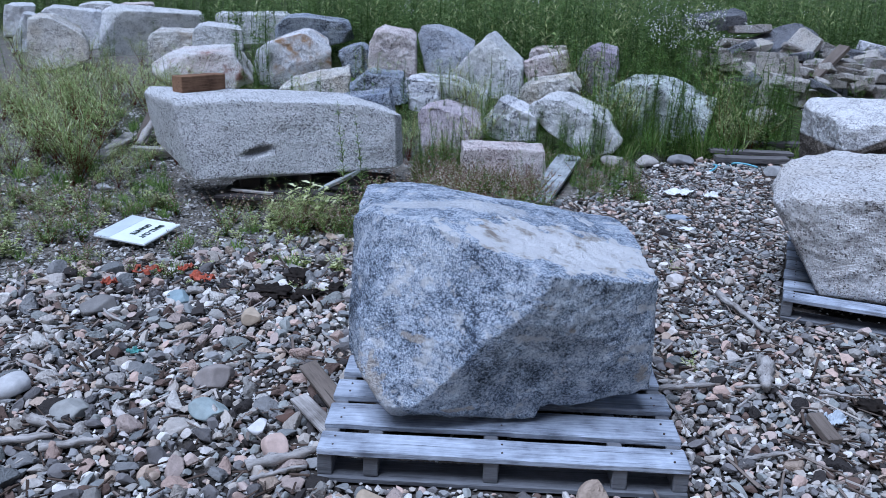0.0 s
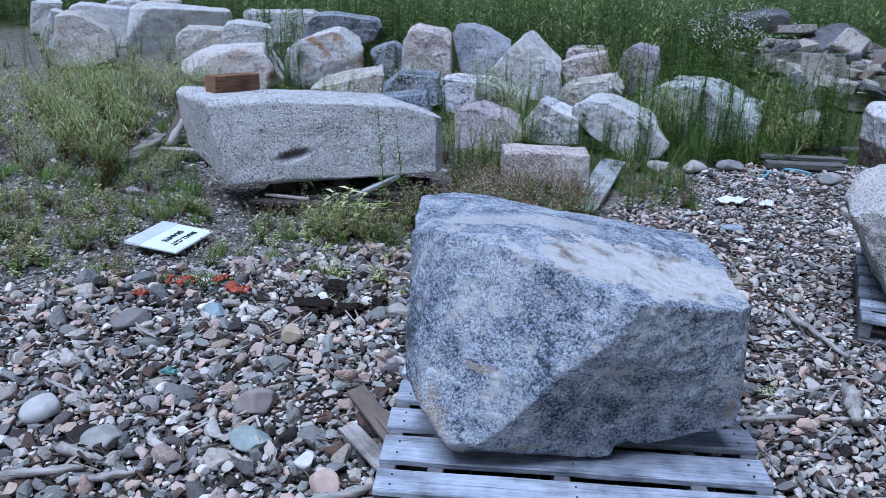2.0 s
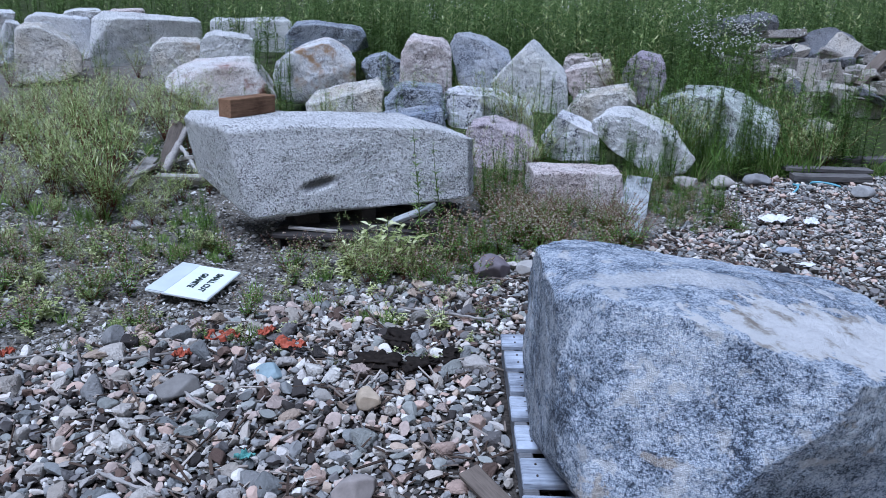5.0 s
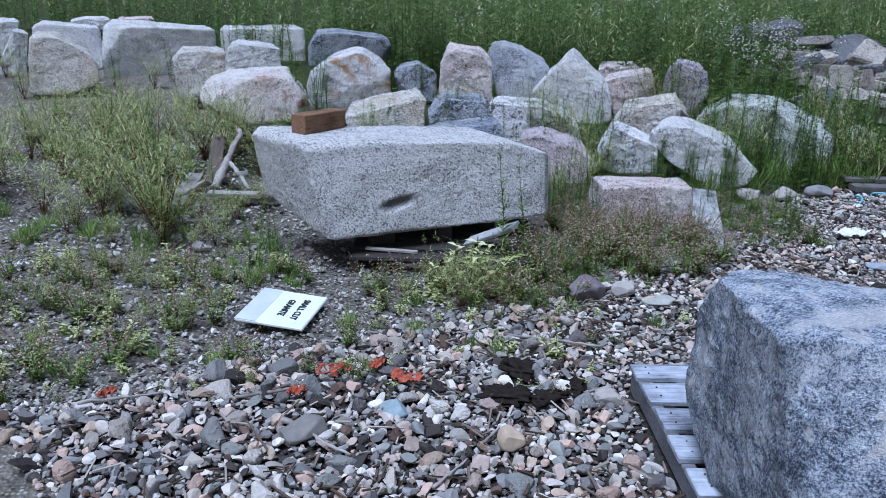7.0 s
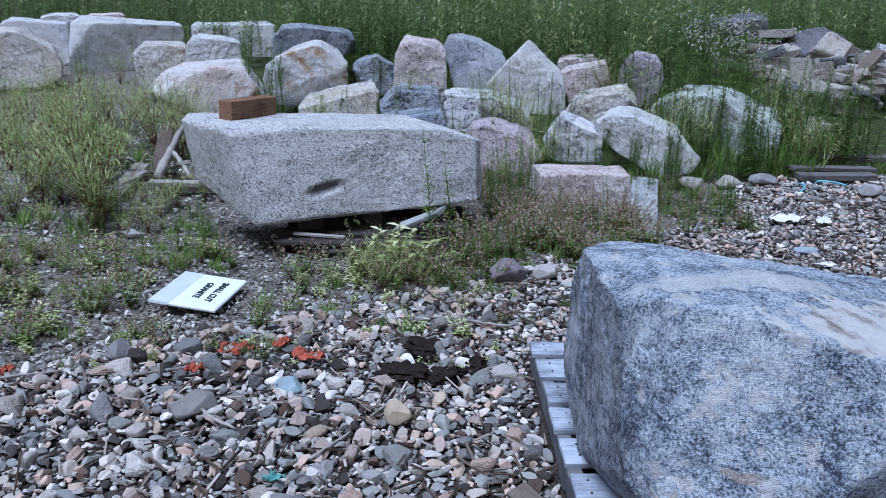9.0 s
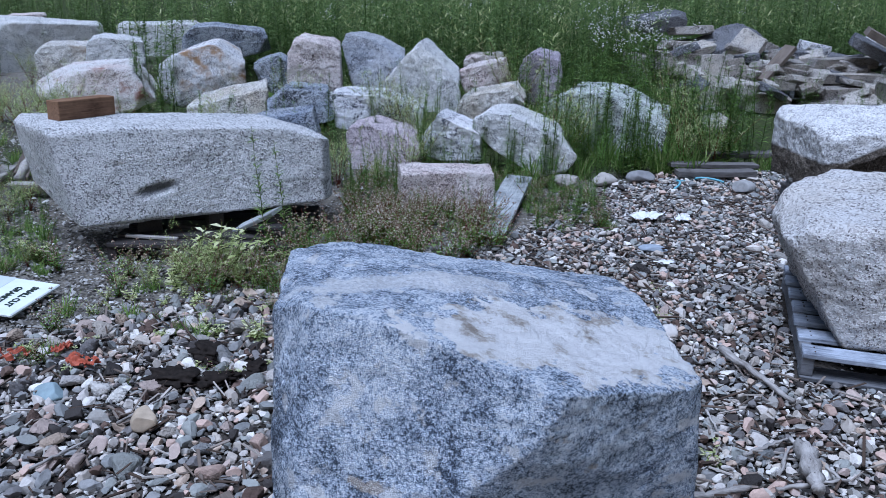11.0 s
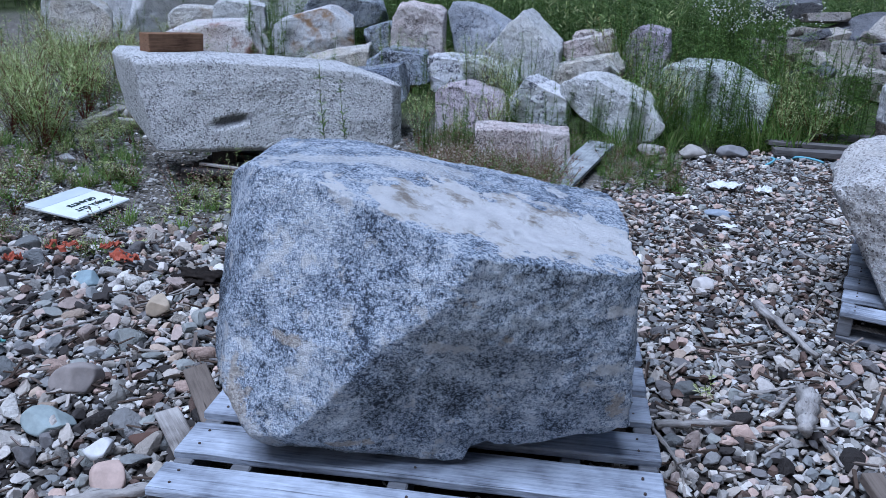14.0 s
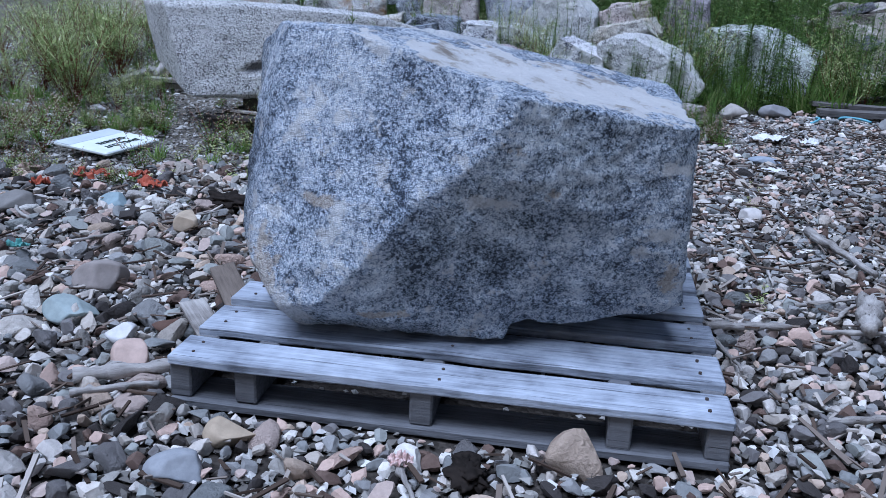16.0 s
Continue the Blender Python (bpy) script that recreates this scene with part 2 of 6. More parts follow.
GRANITE = {
    "pale": granite("pale_granite", (0.83, 0.83, 0.817), (0.628, 0.64, 0.653), (0.286, 0.297, 0.319), (0.88, 0.91, 0.95), 160, 0.6),
    "grey": granite("grey_granite", (0.852, 0.852, 0.839), (0.592, 0.606, 0.619), (0.209, 0.22, 0.232), (0.93, 0.93, 0.89), 160, 0.7),
    "greyblue": granite("slate_grey_granite", (0.58, 0.60, 0.63), (0.33, 0.355, 0.395), (0.11, 0.12, 0.145), (0.85, 0.89, 0.96), 160),
    "blue": granite("blue_grey_stone", (0.48, 0.52, 0.57), (0.19, 0.21, 0.25), (0.055, 0.065, 0.085), (0.75, 0.82, 0.95), 150, 0.9),
    "tan": granite("tan_granite", (0.80, 0.785, 0.745), (0.50, 0.485, 0.45), (0.165, 0.157, 0.15), (0.90, 0.83, 0.72), 160, 0.7, (0.38, 0.31, 0.24), 0.58),
    "pink": granite("pink_granite", (0.841, 0.765, 0.74), (0.58, 0.503, 0.483), (0.207, 0.178, 0.178), (0.95, 0.86, 0.85), 150, 0.9),
    "purple": granite("purple_grey_granite", (0.524, 0.472, 0.524), (0.27, 0.241, 0.282), (0.092, 0.081, 0.103), (0.88, 0.85, 0.94), 150),
    "rust": granite("rust_stained_granite", (0.87, 0.87, 0.854), (0.702, 0.641, 0.616), (0.246, 0.213, 0.202), (0.94, 0.84, 0.81), 160, 0.6, (0.36, 0.18, 0.135), 0.58),
    "orange": granite("orange_stained_granite", (0.87, 0.87, 0.87), (0.644, 0.657, 0.683), (0.196, 0.196, 0.218), (0.96, 0.90, 0.82), 160, 0.6, (0.42, 0.27, 0.155), 0.55),
    "white": granite("white_streaked_granite", (0.87, 0.87, 0.87), (0.726, 0.737, 0.77), (0.11, 0.121, 0.165), (0.88, 0.90, 0.95), 140, 1.5),
    "slab": granite("split_tan_grey_stone", (0.413, 0.388, 0.362), (0.237, 0.222, 0.206), (0.08, 0.075, 0.07), (0.92, 0.86, 0.78), 150, 0.9),
    "slab_pale": granite("split_pale_stone", (0.625, 0.594, 0.55), (0.425, 0.4, 0.369), (0.17, 0.16, 0.145), (0.92, 0.88, 0.82), 150, 0.8),
    "slab_dark": granite("dark_split_slate", (0.24, 0.245, 0.26), (0.10, 0.105, 0.115), (0.04, 0.04, 0.045), (0.9, 0.92, 0.96), 150, 0.9),
    "mauve": granite("mauve_granite", (0.668, 0.59, 0.615), (0.389, 0.343, 0.37), (0.12, 0.102, 0.114), (0.94, 0.88, 0.92), 150, 0.8),
    "moss": granite("lichen_grey_granite", (0.70, 0.73, 0.71), (0.37, 0.40, 0.40), (0.11, 0.12, 0.115), (0.84, 0.89, 0.82), 140, 1.1),
}


# ---- ground ----
def rise(x, y):
    """Height of the ground: level by the camera, rising gently to the back, with a low mound under the heap of stones."""
    q = np.clip(y - 3, 0, 11)
    z = 0.0026 * q * q + 0.03 * np.clip(y - 14, 0, 16)
    z = z + 0.24 * np.exp(-((x - 0.1) / 1.7) ** 4 - ((y - 9.2) / 1.15) ** 4)
    return z


def gravel_edge(x):
    """How far back the coarse gravel reaches; beyond it lies weedy earth."""
    bends = ((-4.0, 3.9), (-2.8, 3.95), (-2.2, 4.1), (-1.7, 4.5), (-0.85, 4.8), (-0.3, 5.3), (0.7, 5.6), (1.2, 6.2), (1.8, 7.0), (2.5, 7.3), (4.0, 7.4))
    return np.interp(x, [p[0] for p in bends], [p[1] for p in bends]) + 0.07 * np.sin(5.7 * x + 1)


def on_pallet(x, y):
    """Whether a place lies under the two near pallets."""
    a = ((x + 0.362) * 0.999 - (y - 2.40) * 0.045, (x + 0.362) * 0.045 + (y - 2.40) * 0.999)
    b = ((x - 1.715) * 0.924 - (y - 3.86) * 0.383, (x - 1.715) * 0.383 + (y - 3.86) * 0.924)
    return ((a[0] > -0.02) & (a[0] < 1.235) & (a[1] > -0.02) & (a[1] < 1.68)) | ((b[0] > -0.02) & (b[0] < 1.235) & (b[1] > -0.02) & (b[1] < 1.26))


def ground_material():
    k = Nodes("stony_earth")
    at = k.place()
    cell = k.cells(at, 55.0)
    cell_far = k.cells(at, 21.0)
    pick = k.add("ShaderNodeSeparateColor", Color=cell.outputs["Color"])
    stones = k.ramp(pick.outputs[0], [(0.0, (0.05, 0.046, 0.042)), (0.3, (0.14, 0.135, 0.13)), (0.6, (0.24, 0.235, 0.23)), (0.8, (0.27, 0.24, 0.21)), (1.0, (0.50, 0.50, 0.50))])
    earth = k.ramp(k.noise(at, 9.0, 8.0, 0.7), [(0.3, (0.06, 0.055, 0.046)), (0.55, (0.17, 0.155, 0.13)), (0.75, (0.27, 0.25, 0.22))])
    amount = k.grey(k.noise(at, 1.3, 5.0, 0.6), 0.28, 0.48)
    rim = k.grey(cell.outputs["Distance"], 0.25, 0.55)
    colour = k.mix(k.math("MULTIPLY", amount, k.math("SUBTRACT", 1.0, rim)), earth, stones)
    # shade in the gaps between gravel stones, painted as darker earth
    gap_shade = k.add("ShaderNodeAttribute")
    gap_shade.attribute_name = "gap_shade"
    colour = k.mix(gap_shade.outputs["Fac"], colour, k.ramp(k.noise(at, 30.0, 6.0, 0.7), [(0.3, (0.02, 0.017, 0.015)), (0.7, (0.09, 0.078, 0.068))]))
    reach = k.add("ShaderNodeSeparateXYZ", Vector=at).outputs["Y"]
    litter = k.ramp(k.noise(at, 14.0, 6.0, 0.7), [(0.3, (0.02, 0.03, 0.012)), (0.7, (0.07, 0.09, 0.03))])
    colour = k.mix(k.grey(k.math("ADD", reach, k.math("MULTIPLY", k.noise(at, 0.8, 4.0), 3.0)), 14.5, 16.5), colour, litter)
    across = k.add("ShaderNodeSeparateXYZ", Vector=at).outputs["X"]
    among = k.math("MULTIPLY", k.grey(k.math("ADD", reach, k.math("MULTIPLY", k.noise(at, 1.1, 4.0), 1.6)), 7.9, 8.6), k.grey(k.math("ADD", across, k.noise(at, 0.9, 3.0)), -3.2, -2.2))
    colour = k.mix(among, colour, litter)
    k.bump(k.math("ADD", k.math("MULTIPLY", cell.outputs["Distance"], -0.8), k.math("MULTIPLY", cell_far.outputs["Distance"], -0.5)), 0.9, 0.02)
    return k.done(colour, 0.9)


def build_ground():
    xs = np.concatenate([-9 - np.geomspace(0.2, 400, 26)[::-1], np.arange(-9, 9.01, 0.09), 9 + np.geomspace(0.2, 400, 26)])
    ys = np.concatenate([-2 - np.geomspace(0.2, 400, 22)[::-1], np.arange(-2, 15.01, 0.09), 15 + np.geomspace(0.2, 500, 28)])
    gx, gy = np.meshgrid(xs, ys)
    x, y = gx.ravel(), gy.ravel()
    p = np.stack([x, y, np.zeros_like(x)], 1)
    near = np.clip(1 - np.abs(np.hypot(x, y - 6)) / 16, 0, 1)
    z = rise(x, y) + near * (0.018 * fbm(p, 0.9, 4, 3) + 0.012 * fbm(p, 0.16, 3, 5)) - 0.012
    nx, ny = len(xs), len(ys)
    i = (np.arange(ny - 1)[:, None] * nx + np.arange(nx - 1)[None, :]).ravel()
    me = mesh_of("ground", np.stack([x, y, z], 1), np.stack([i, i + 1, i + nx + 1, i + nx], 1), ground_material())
    # where the ground colour carries that painted shade: the gravel's whole area
    me.attributes.new("gap_shade", "FLOAT", "POINT").data.foreach_set("value", (smooth01((gravel_edge(x) + 0.1 - y) / 0.3) * smooth01((y - 1.95) / 0.12) * smooth01((x + 0.2 + 0.70 * (y - 0.2) - 0.04) / 0.1) * smooth01((0.8 + 0.60 * (y - 0.2) - 0.04 - x) / 0.1)).astype(np.float32))
    ob = new("ground", me)
    return tagged(ob, "stony brown earth with fine gravel and sparse weeds", "ground", kind="structure")


ground = build_ground()


# ---- the large dressed and broken stones ----
def unit(az, el):
    a, e = radians(az), radians(el)
    return (math.cos(a) * math.cos(e), math.sin(a) * math.cos(e), math.sin(e))


def boulder_material():
    """Blue-grey granite, cloudy and white-flecked, a fresh break darkened by painted shade on one side, pale scraped
    patches on top.
    """
    k = Nodes("blue_grey_granite")
    at = k.place()
    warp = k.add("ShaderNodeTexNoise", Vector=at, Scale=120.0, Detail=2.0)
    small = k.add("ShaderNodeVectorMath", i0=warp.outputs["Color"], i1=(0.004, 0.004, 0.004))
    small.operation = "MULTIPLY"
    moved = k.add("ShaderNodeVectorMath", i0=at, i1=small.outputs[0]).outputs[0]
    cell = k.cells(moved, 300.0)
    pick = k.add("ShaderNodeSeparateColor", Color=cell.outputs["Color"]).outputs[0]
    cloud = k.noise(at, 4.6, 6.0, 0.62)
    patch = k.noise(at, 16.0, 6.0, 0.68)
    fleck = k.noise(at, 105.0, 4.0, 0.7)
    level = k.math("ADD", k.math("MULTIPLY", pick, 0.5), k.math("MULTIPLY", fleck, 1.7))
    level = k.math("ADD", k.math("SUBTRACT", level, 0.59), k.math("MULTIPLY", k.math("SUBTRACT", k.math("ADD", cloud, patch), 1.0), 1.3))
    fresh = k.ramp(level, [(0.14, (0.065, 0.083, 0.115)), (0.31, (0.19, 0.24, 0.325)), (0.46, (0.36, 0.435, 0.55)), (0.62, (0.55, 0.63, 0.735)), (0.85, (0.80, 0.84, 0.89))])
    shaded_break = k.ramp(level, [(0.12, (0.05, 0.062, 0.08)), (0.29, (0.19, 0.235, 0.295)), (0.46, (0.35, 0.415, 0.505)), (0.62, (0.54, 0.615, 0.70)), (0.88, (0.78, 0.83, 0.88))])
    # the fresh break, all of the front outside the old face, has shade put into its tone
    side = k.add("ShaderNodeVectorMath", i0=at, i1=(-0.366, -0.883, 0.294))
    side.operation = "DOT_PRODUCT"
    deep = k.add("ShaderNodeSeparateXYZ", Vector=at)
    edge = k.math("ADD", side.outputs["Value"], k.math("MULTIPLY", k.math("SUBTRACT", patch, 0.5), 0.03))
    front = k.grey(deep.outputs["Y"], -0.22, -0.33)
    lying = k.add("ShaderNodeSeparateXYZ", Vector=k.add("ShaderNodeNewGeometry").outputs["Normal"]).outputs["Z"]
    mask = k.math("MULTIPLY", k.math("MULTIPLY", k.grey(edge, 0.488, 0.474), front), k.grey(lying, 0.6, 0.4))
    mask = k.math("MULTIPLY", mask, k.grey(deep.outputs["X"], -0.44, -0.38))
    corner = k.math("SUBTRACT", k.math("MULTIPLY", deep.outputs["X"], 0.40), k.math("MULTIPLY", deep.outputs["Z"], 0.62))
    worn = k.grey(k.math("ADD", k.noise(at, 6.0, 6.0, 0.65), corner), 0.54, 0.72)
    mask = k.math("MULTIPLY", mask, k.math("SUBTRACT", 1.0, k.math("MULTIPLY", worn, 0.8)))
    colour = k.mix(mask, fresh, shaded_break)
    white = k.ramp(fleck, [(0.25, (0.45, 0.46, 0.48)), (0.45, (0.76, 0.77, 0.78)), (0.7, (0.86, 0.86, 0.86))])
    # chalky white blotches, closer together on the old face
    blotch = k.grey(k.math("SUBTRACT", k.noise(at, 12.0, 5.0, 0.62), k.math("MULTIPLY", mask, 0.13)), 0.575, 0.625)
    colour = k.mix(k.math("MULTIPLY", blotch, 0.74), colour, white)
    # the bared patch on the upper face
    high = k.grey(lying, 0.62, 0.80)
    zone = k.add("ShaderNodeMapping", Vector=at, Rotation=(0.0, 0.0, radians(46)), Scale=(1.0, 1.0, 0.0))
    zone.vector_type = "TEXTURE"
    zone.inputs["Location"].default_value, zone.inputs["Rotation"].default_value, zone.inputs["Scale"].default_value = (0.17, -0.255, 0.0), (0.0, 0.0, radians(12)), (0.37, 0.17, 1.0)
    flat = k.add("ShaderNodeVectorMath", i0=zone.outputs[0], i1=(1.0, 1.0, 0.0))
    flat.operation = "MULTIPLY"
    off = k.add("ShaderNodeVectorMath", i0=flat.outputs[0])
    off.operation = "LENGTH"
    ragged = k.math("ADD", k.noise(at, 7.0, 7.0, 0.6), k.math("MULTIPLY", patch, 0.5))
    bared = k.grey(k.math("ADD", off.outputs["Value"], k.math("MULTIPLY", k.math("SUBTRACT", ragged, 0.74), 2.7)), 1.06, 0.98)
    strip = k.add("ShaderNodeMapping", Vector=at)
    strip.vector_type = "TEXTURE"
    strip.inputs["Location"].default_value, strip.inputs["Rotation"].default_value, strip.inputs["Scale"].default_value = (-0.20, -0.04, 0.0), (0.0, 0.0, radians(6)), (0.34, 0.085, 1000.0)
    along_strip = k.add("ShaderNodeVectorMath", i0=strip.outputs[0])
    along_strip.operation = "LENGTH"
    scraped = k.grey(k.math("ADD", along_strip.outputs["Value"], k.math("MULTIPLY", k.math("SUBTRACT", ragged, 0.74), 2.2)), 1.10, 0.80)
    colour = k.mix(k.math("MULTIPLY", k.math("MULTIPLY", high, scraped), 0.7), colour, white)
    bare = k.ramp(k.noise(at, 9.0, 7.0, 0.7), [(0.36, (0.34, 0.29, 0.24)), (0.42, (0.58, 0.55, 0.51)), (0.47, (0.82, 0.82, 0.82)), (0.7, (0.90, 0.90, 0.90))])
    colour = k.mix(k.math("MULTIPLY", k.math("MULTIPLY", high, bared), 0.92), colour, bare)
    rust = k.math("MULTIPLY", k.grey(k.noise(at, 5.0, 6.0, 0.65), 0.665, 0.70), 0.7)
    colour = k.mix(rust, colour, k.ramp(fleck, [(0.3, (0.26, 0.20, 0.15)), (0.7, (0.55, 0.48, 0.40))]))
    # the end away from the break is dark with weather, in upright streaks
    upright = k.add("ShaderNodeMapping", Vector=at, Scale=(13.0, 13.0, 2.6)).outputs[0]
    streak = k.grey(k.noise(upright, 1.0, 6.0, 0.65), 0.34, 0.58)
    end = k.math("MULTIPLY", k.math("MULTIPLY", k.grey(deep.outputs["X"], -0.485, -0.535), streak), k.grey(lying, 0.7, 0.4))
    colour = k.mix(k.math("MULTIPLY", end, 0.72), colour, k.ramp(level, [(0.2, (0.04, 0.047, 0.058)), (0.5, (0.13, 0.15, 0.175)), (0.8, (0.34, 0.37, 0.41))]))
    # knocked spots and a brownish corner on the front
    tan = k.ramp(fleck, [(0.3, (0.34, 0.27, 0.20)), (0.6, (0.66, 0.60, 0.53))])
    for px, pz, wx, wz, tone in ((-0.475, -0.19, 0.045, 0.10, tan), (0.437, -0.03, 0.038, 0.016, white), (0.45, 0.115, 0.055, 0.010, white), (-0.325, 0.01, 0.045, 0.012, tan), (0.05, 0.045, 0.05, 0.014, white),
                                 (0.46, -0.14, 0.02, 0.04, tan), (-0.17, -0.24, 0.06, 0.008, tan), (-0.41, -0.27, 0.05, 0.06, white)):
        spot = k.add("ShaderNodeMapping", Vector=at)
        spot.vector_type = "TEXTURE"
        spot.inputs["Location"].default_value, spot.inputs["Scale"].default_value = (px, 0.0, pz), (wx, 1000.0, wz)
        near = k.add("ShaderNodeVectorMath", i0=spot.outputs[0])
        near.operation = "LENGTH"
        ring = k.grey(k.math("ADD", near.outputs["Value"], k.math("MULTIPLY", k.math("SUBTRACT", k.noise(at, 28.0, 6.0, 0.75), 0.5), 5.0)), 1.25, 0.75)
        colour = k.mix(k.math("MULTIPLY", k.math("MULTIPLY", ring, front), 0.75), colour, tone)
    k.bump(k.math("ADD", k.math("ADD", k.noise(at, 45.0, 8.0, 0.75), k.math("MULTIPLY", cell.outputs["Distance"], 0.25)), patch), 1.0, 0.018)
    return k.done(colour, 0.8)


def build_boulder():
    heart = np.array([0.27, 3.0, 0.45])
    # old front face, fresh break, its undercut lower part, tops, sides, back, underside, and the chamfered edges
    chops = [(-112.5, 17.1, 0.507), (-70.0, -2, 0.522), (-78.1, -15, 0.477), (-91, -50, 0.496), (90, 84.9, 0.350), (-18, 76.9, 0.324), (53, 76, 0.330), (179, 0, 0.556), (1, 2, 0.490),
             (86, 4, 0.455), (-90, -88, 0.328), (195, -33, 0.575), (212, 14, 0.595), (180, 53, 0.585), (-35, 8, 0.615), (-68, 45, 0.580), (-8, 50, 0.532), (40, 35, 0.60),
             (140, 30, 0.712), (-112, 52, 0.548), (-30, -45, 0.62), (150, -40, 0.66)]
    co, faces, g = rock_form(chops, (0.56, 0.48, 0.36), 8, 150, 0.010, 5, 3, (0.01, 0.02))
    x, y, z = co.T
    # shallow scallops along the line of the break
    co[:, 1] += 0.010 * np.exp(-((x * 0.8 - z * 0.62 + 0.13) / 0.05) ** 2) * fbm(co, 0.09, 3, 77) * (y < -0.25)
    # the underside is hollow towards one end
    lift = smooth01((x - 0.10 + 0.02 * fbm(co, 0.1, 3, 79)) / 0.02) * smooth01((-0.2 - z) / 0.1)
    co[:, 2] += (0.045 + 0.12 * np.clip(x - 0.2, 0, 1) + 0.02 * fbm(co, 0.12, 3, 80)) * lift
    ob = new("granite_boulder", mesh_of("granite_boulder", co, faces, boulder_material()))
    ob.location = heart
    return tagged(ob, "blue-grey granite boulder with a slanting fresh break, on a wooden pallet", "boulder")


boulder = build_boulder()


def dark_spot(material, centre, size, tilt, tone):
    """Colours one ragged spot of a stone darker."""
    tree = material.node_tree
    bsdf = tree.nodes["Principled BSDF"]
    was = bsdf.inputs["Base Color"].links[0].from_socket
    k = Nodes(material)
    at = k.place()
    spot = k.add("ShaderNodeMapping", Vector=at)
    spot.vector_type = "TEXTURE"
    spot.inputs["Location"].default_value, spot.inputs["Rotation"].default_value, spot.inputs["Scale"].default_value = centre, (0.0, radians(tilt), 0.0), size
    away = k.add("ShaderNodeVectorMath", i0=spot.outputs[0])
    away.operation = "LENGTH"
    ring = k.grey(k.math("ADD", away.outputs["Value"], k.math("MULTIPLY", k.math("SUBTRACT", k.noise(at, 22.0, 5.0, 0.7), 0.5), 1.6)), 1.1, 0.7)
    k.put(bsdf, "Base Color", k.mix(k.math("MULTIPLY", ring, 0.8), was, tone))


def build_long_block():
    heart = (-1.06, 5.98, 0.49)
    chops = [(-69.2, 9.6, 0.291), (110.8, 0, 0.285), (217.5, -9.3, 0.82), (20.8, 0, 0.75), (21, 86.3, 0.217), (20.8, 73, 0.307), (0, -88, 0.284), (135, -77, 0.262), (-69.2, 50, 0.340),
             (-69.2, -60, 0.396), (217, 45, 0.785), (-20, 5, 0.70)]
    co, faces, g = rock_form(chops, (0.88, 0.50, 0.34), 7, 170, 0.008, 21, 2, (0.01, 0.03))
    # an old drill scar
    scar = np.exp(-((co[:, 0] + 0.17) / 0.085) ** 4 - ((co[:, 2] + 0.10 - 0.22 * (co[:, 0] + 0.17)) / 0.026) ** 2) * (g[:, 1] < -0.5)
    co[:, 1] += 0.035 * scar
    stone = granite("light_coarse_granite", (0.86, 0.865, 0.87), (0.60, 0.605, 0.615), (0.17, 0.175, 0.185), (0.95, 0.96, 0.96), 150, 0.45)
    # a darker ragged patch over the scar
    dark_spot(stone, (-0.17, -0.40, -0.10), (0.115, 0.5, 0.034), -12, (0.12, 0.125, 0.14))
    ob = new("granite_block", mesh_of("granite_block", co, faces, stone))
    ob.location = heart
    return tagged(ob, "long light grey coarse granite block on dark timbers", "granite block")


def build_block_on_pallet():
    heart = (2.43, 4.34, 0.38)
    chops = [(-111, 0, 0.617), (165, -30, 0.474), (70, 0, 0.45), (-20, 0, 0.60), (-90, 89, 0.268), (0, -88, 0.262), (-111, 60, 0.530), (168, 50, 0.545), (127, 8, 0.53),
             (-111, -52, 0.572), (218, -5, 0.69), (218, 45, 0.655)]
    co, faces, g = rock_form(chops, (0.6, 0.52, 0.32), 7, 120, 0.014, 33, 3, (0.01, 0.03))
    ob = new("granite_block", mesh_of("granite_block", co, faces, granite("warm_coarse_granite", (0.84, 0.83, 0.82), (0.66, 0.64, 0.63), (0.20, 0.185, 0.185), (0.95, 0.92, 0.88), 140, 0.5, (0.52, 0.46, 0.40), 0.68)))
    ob.location = heart
    return tagged(ob, "squarish light grey granite block on a wooden pallet", "granite block")


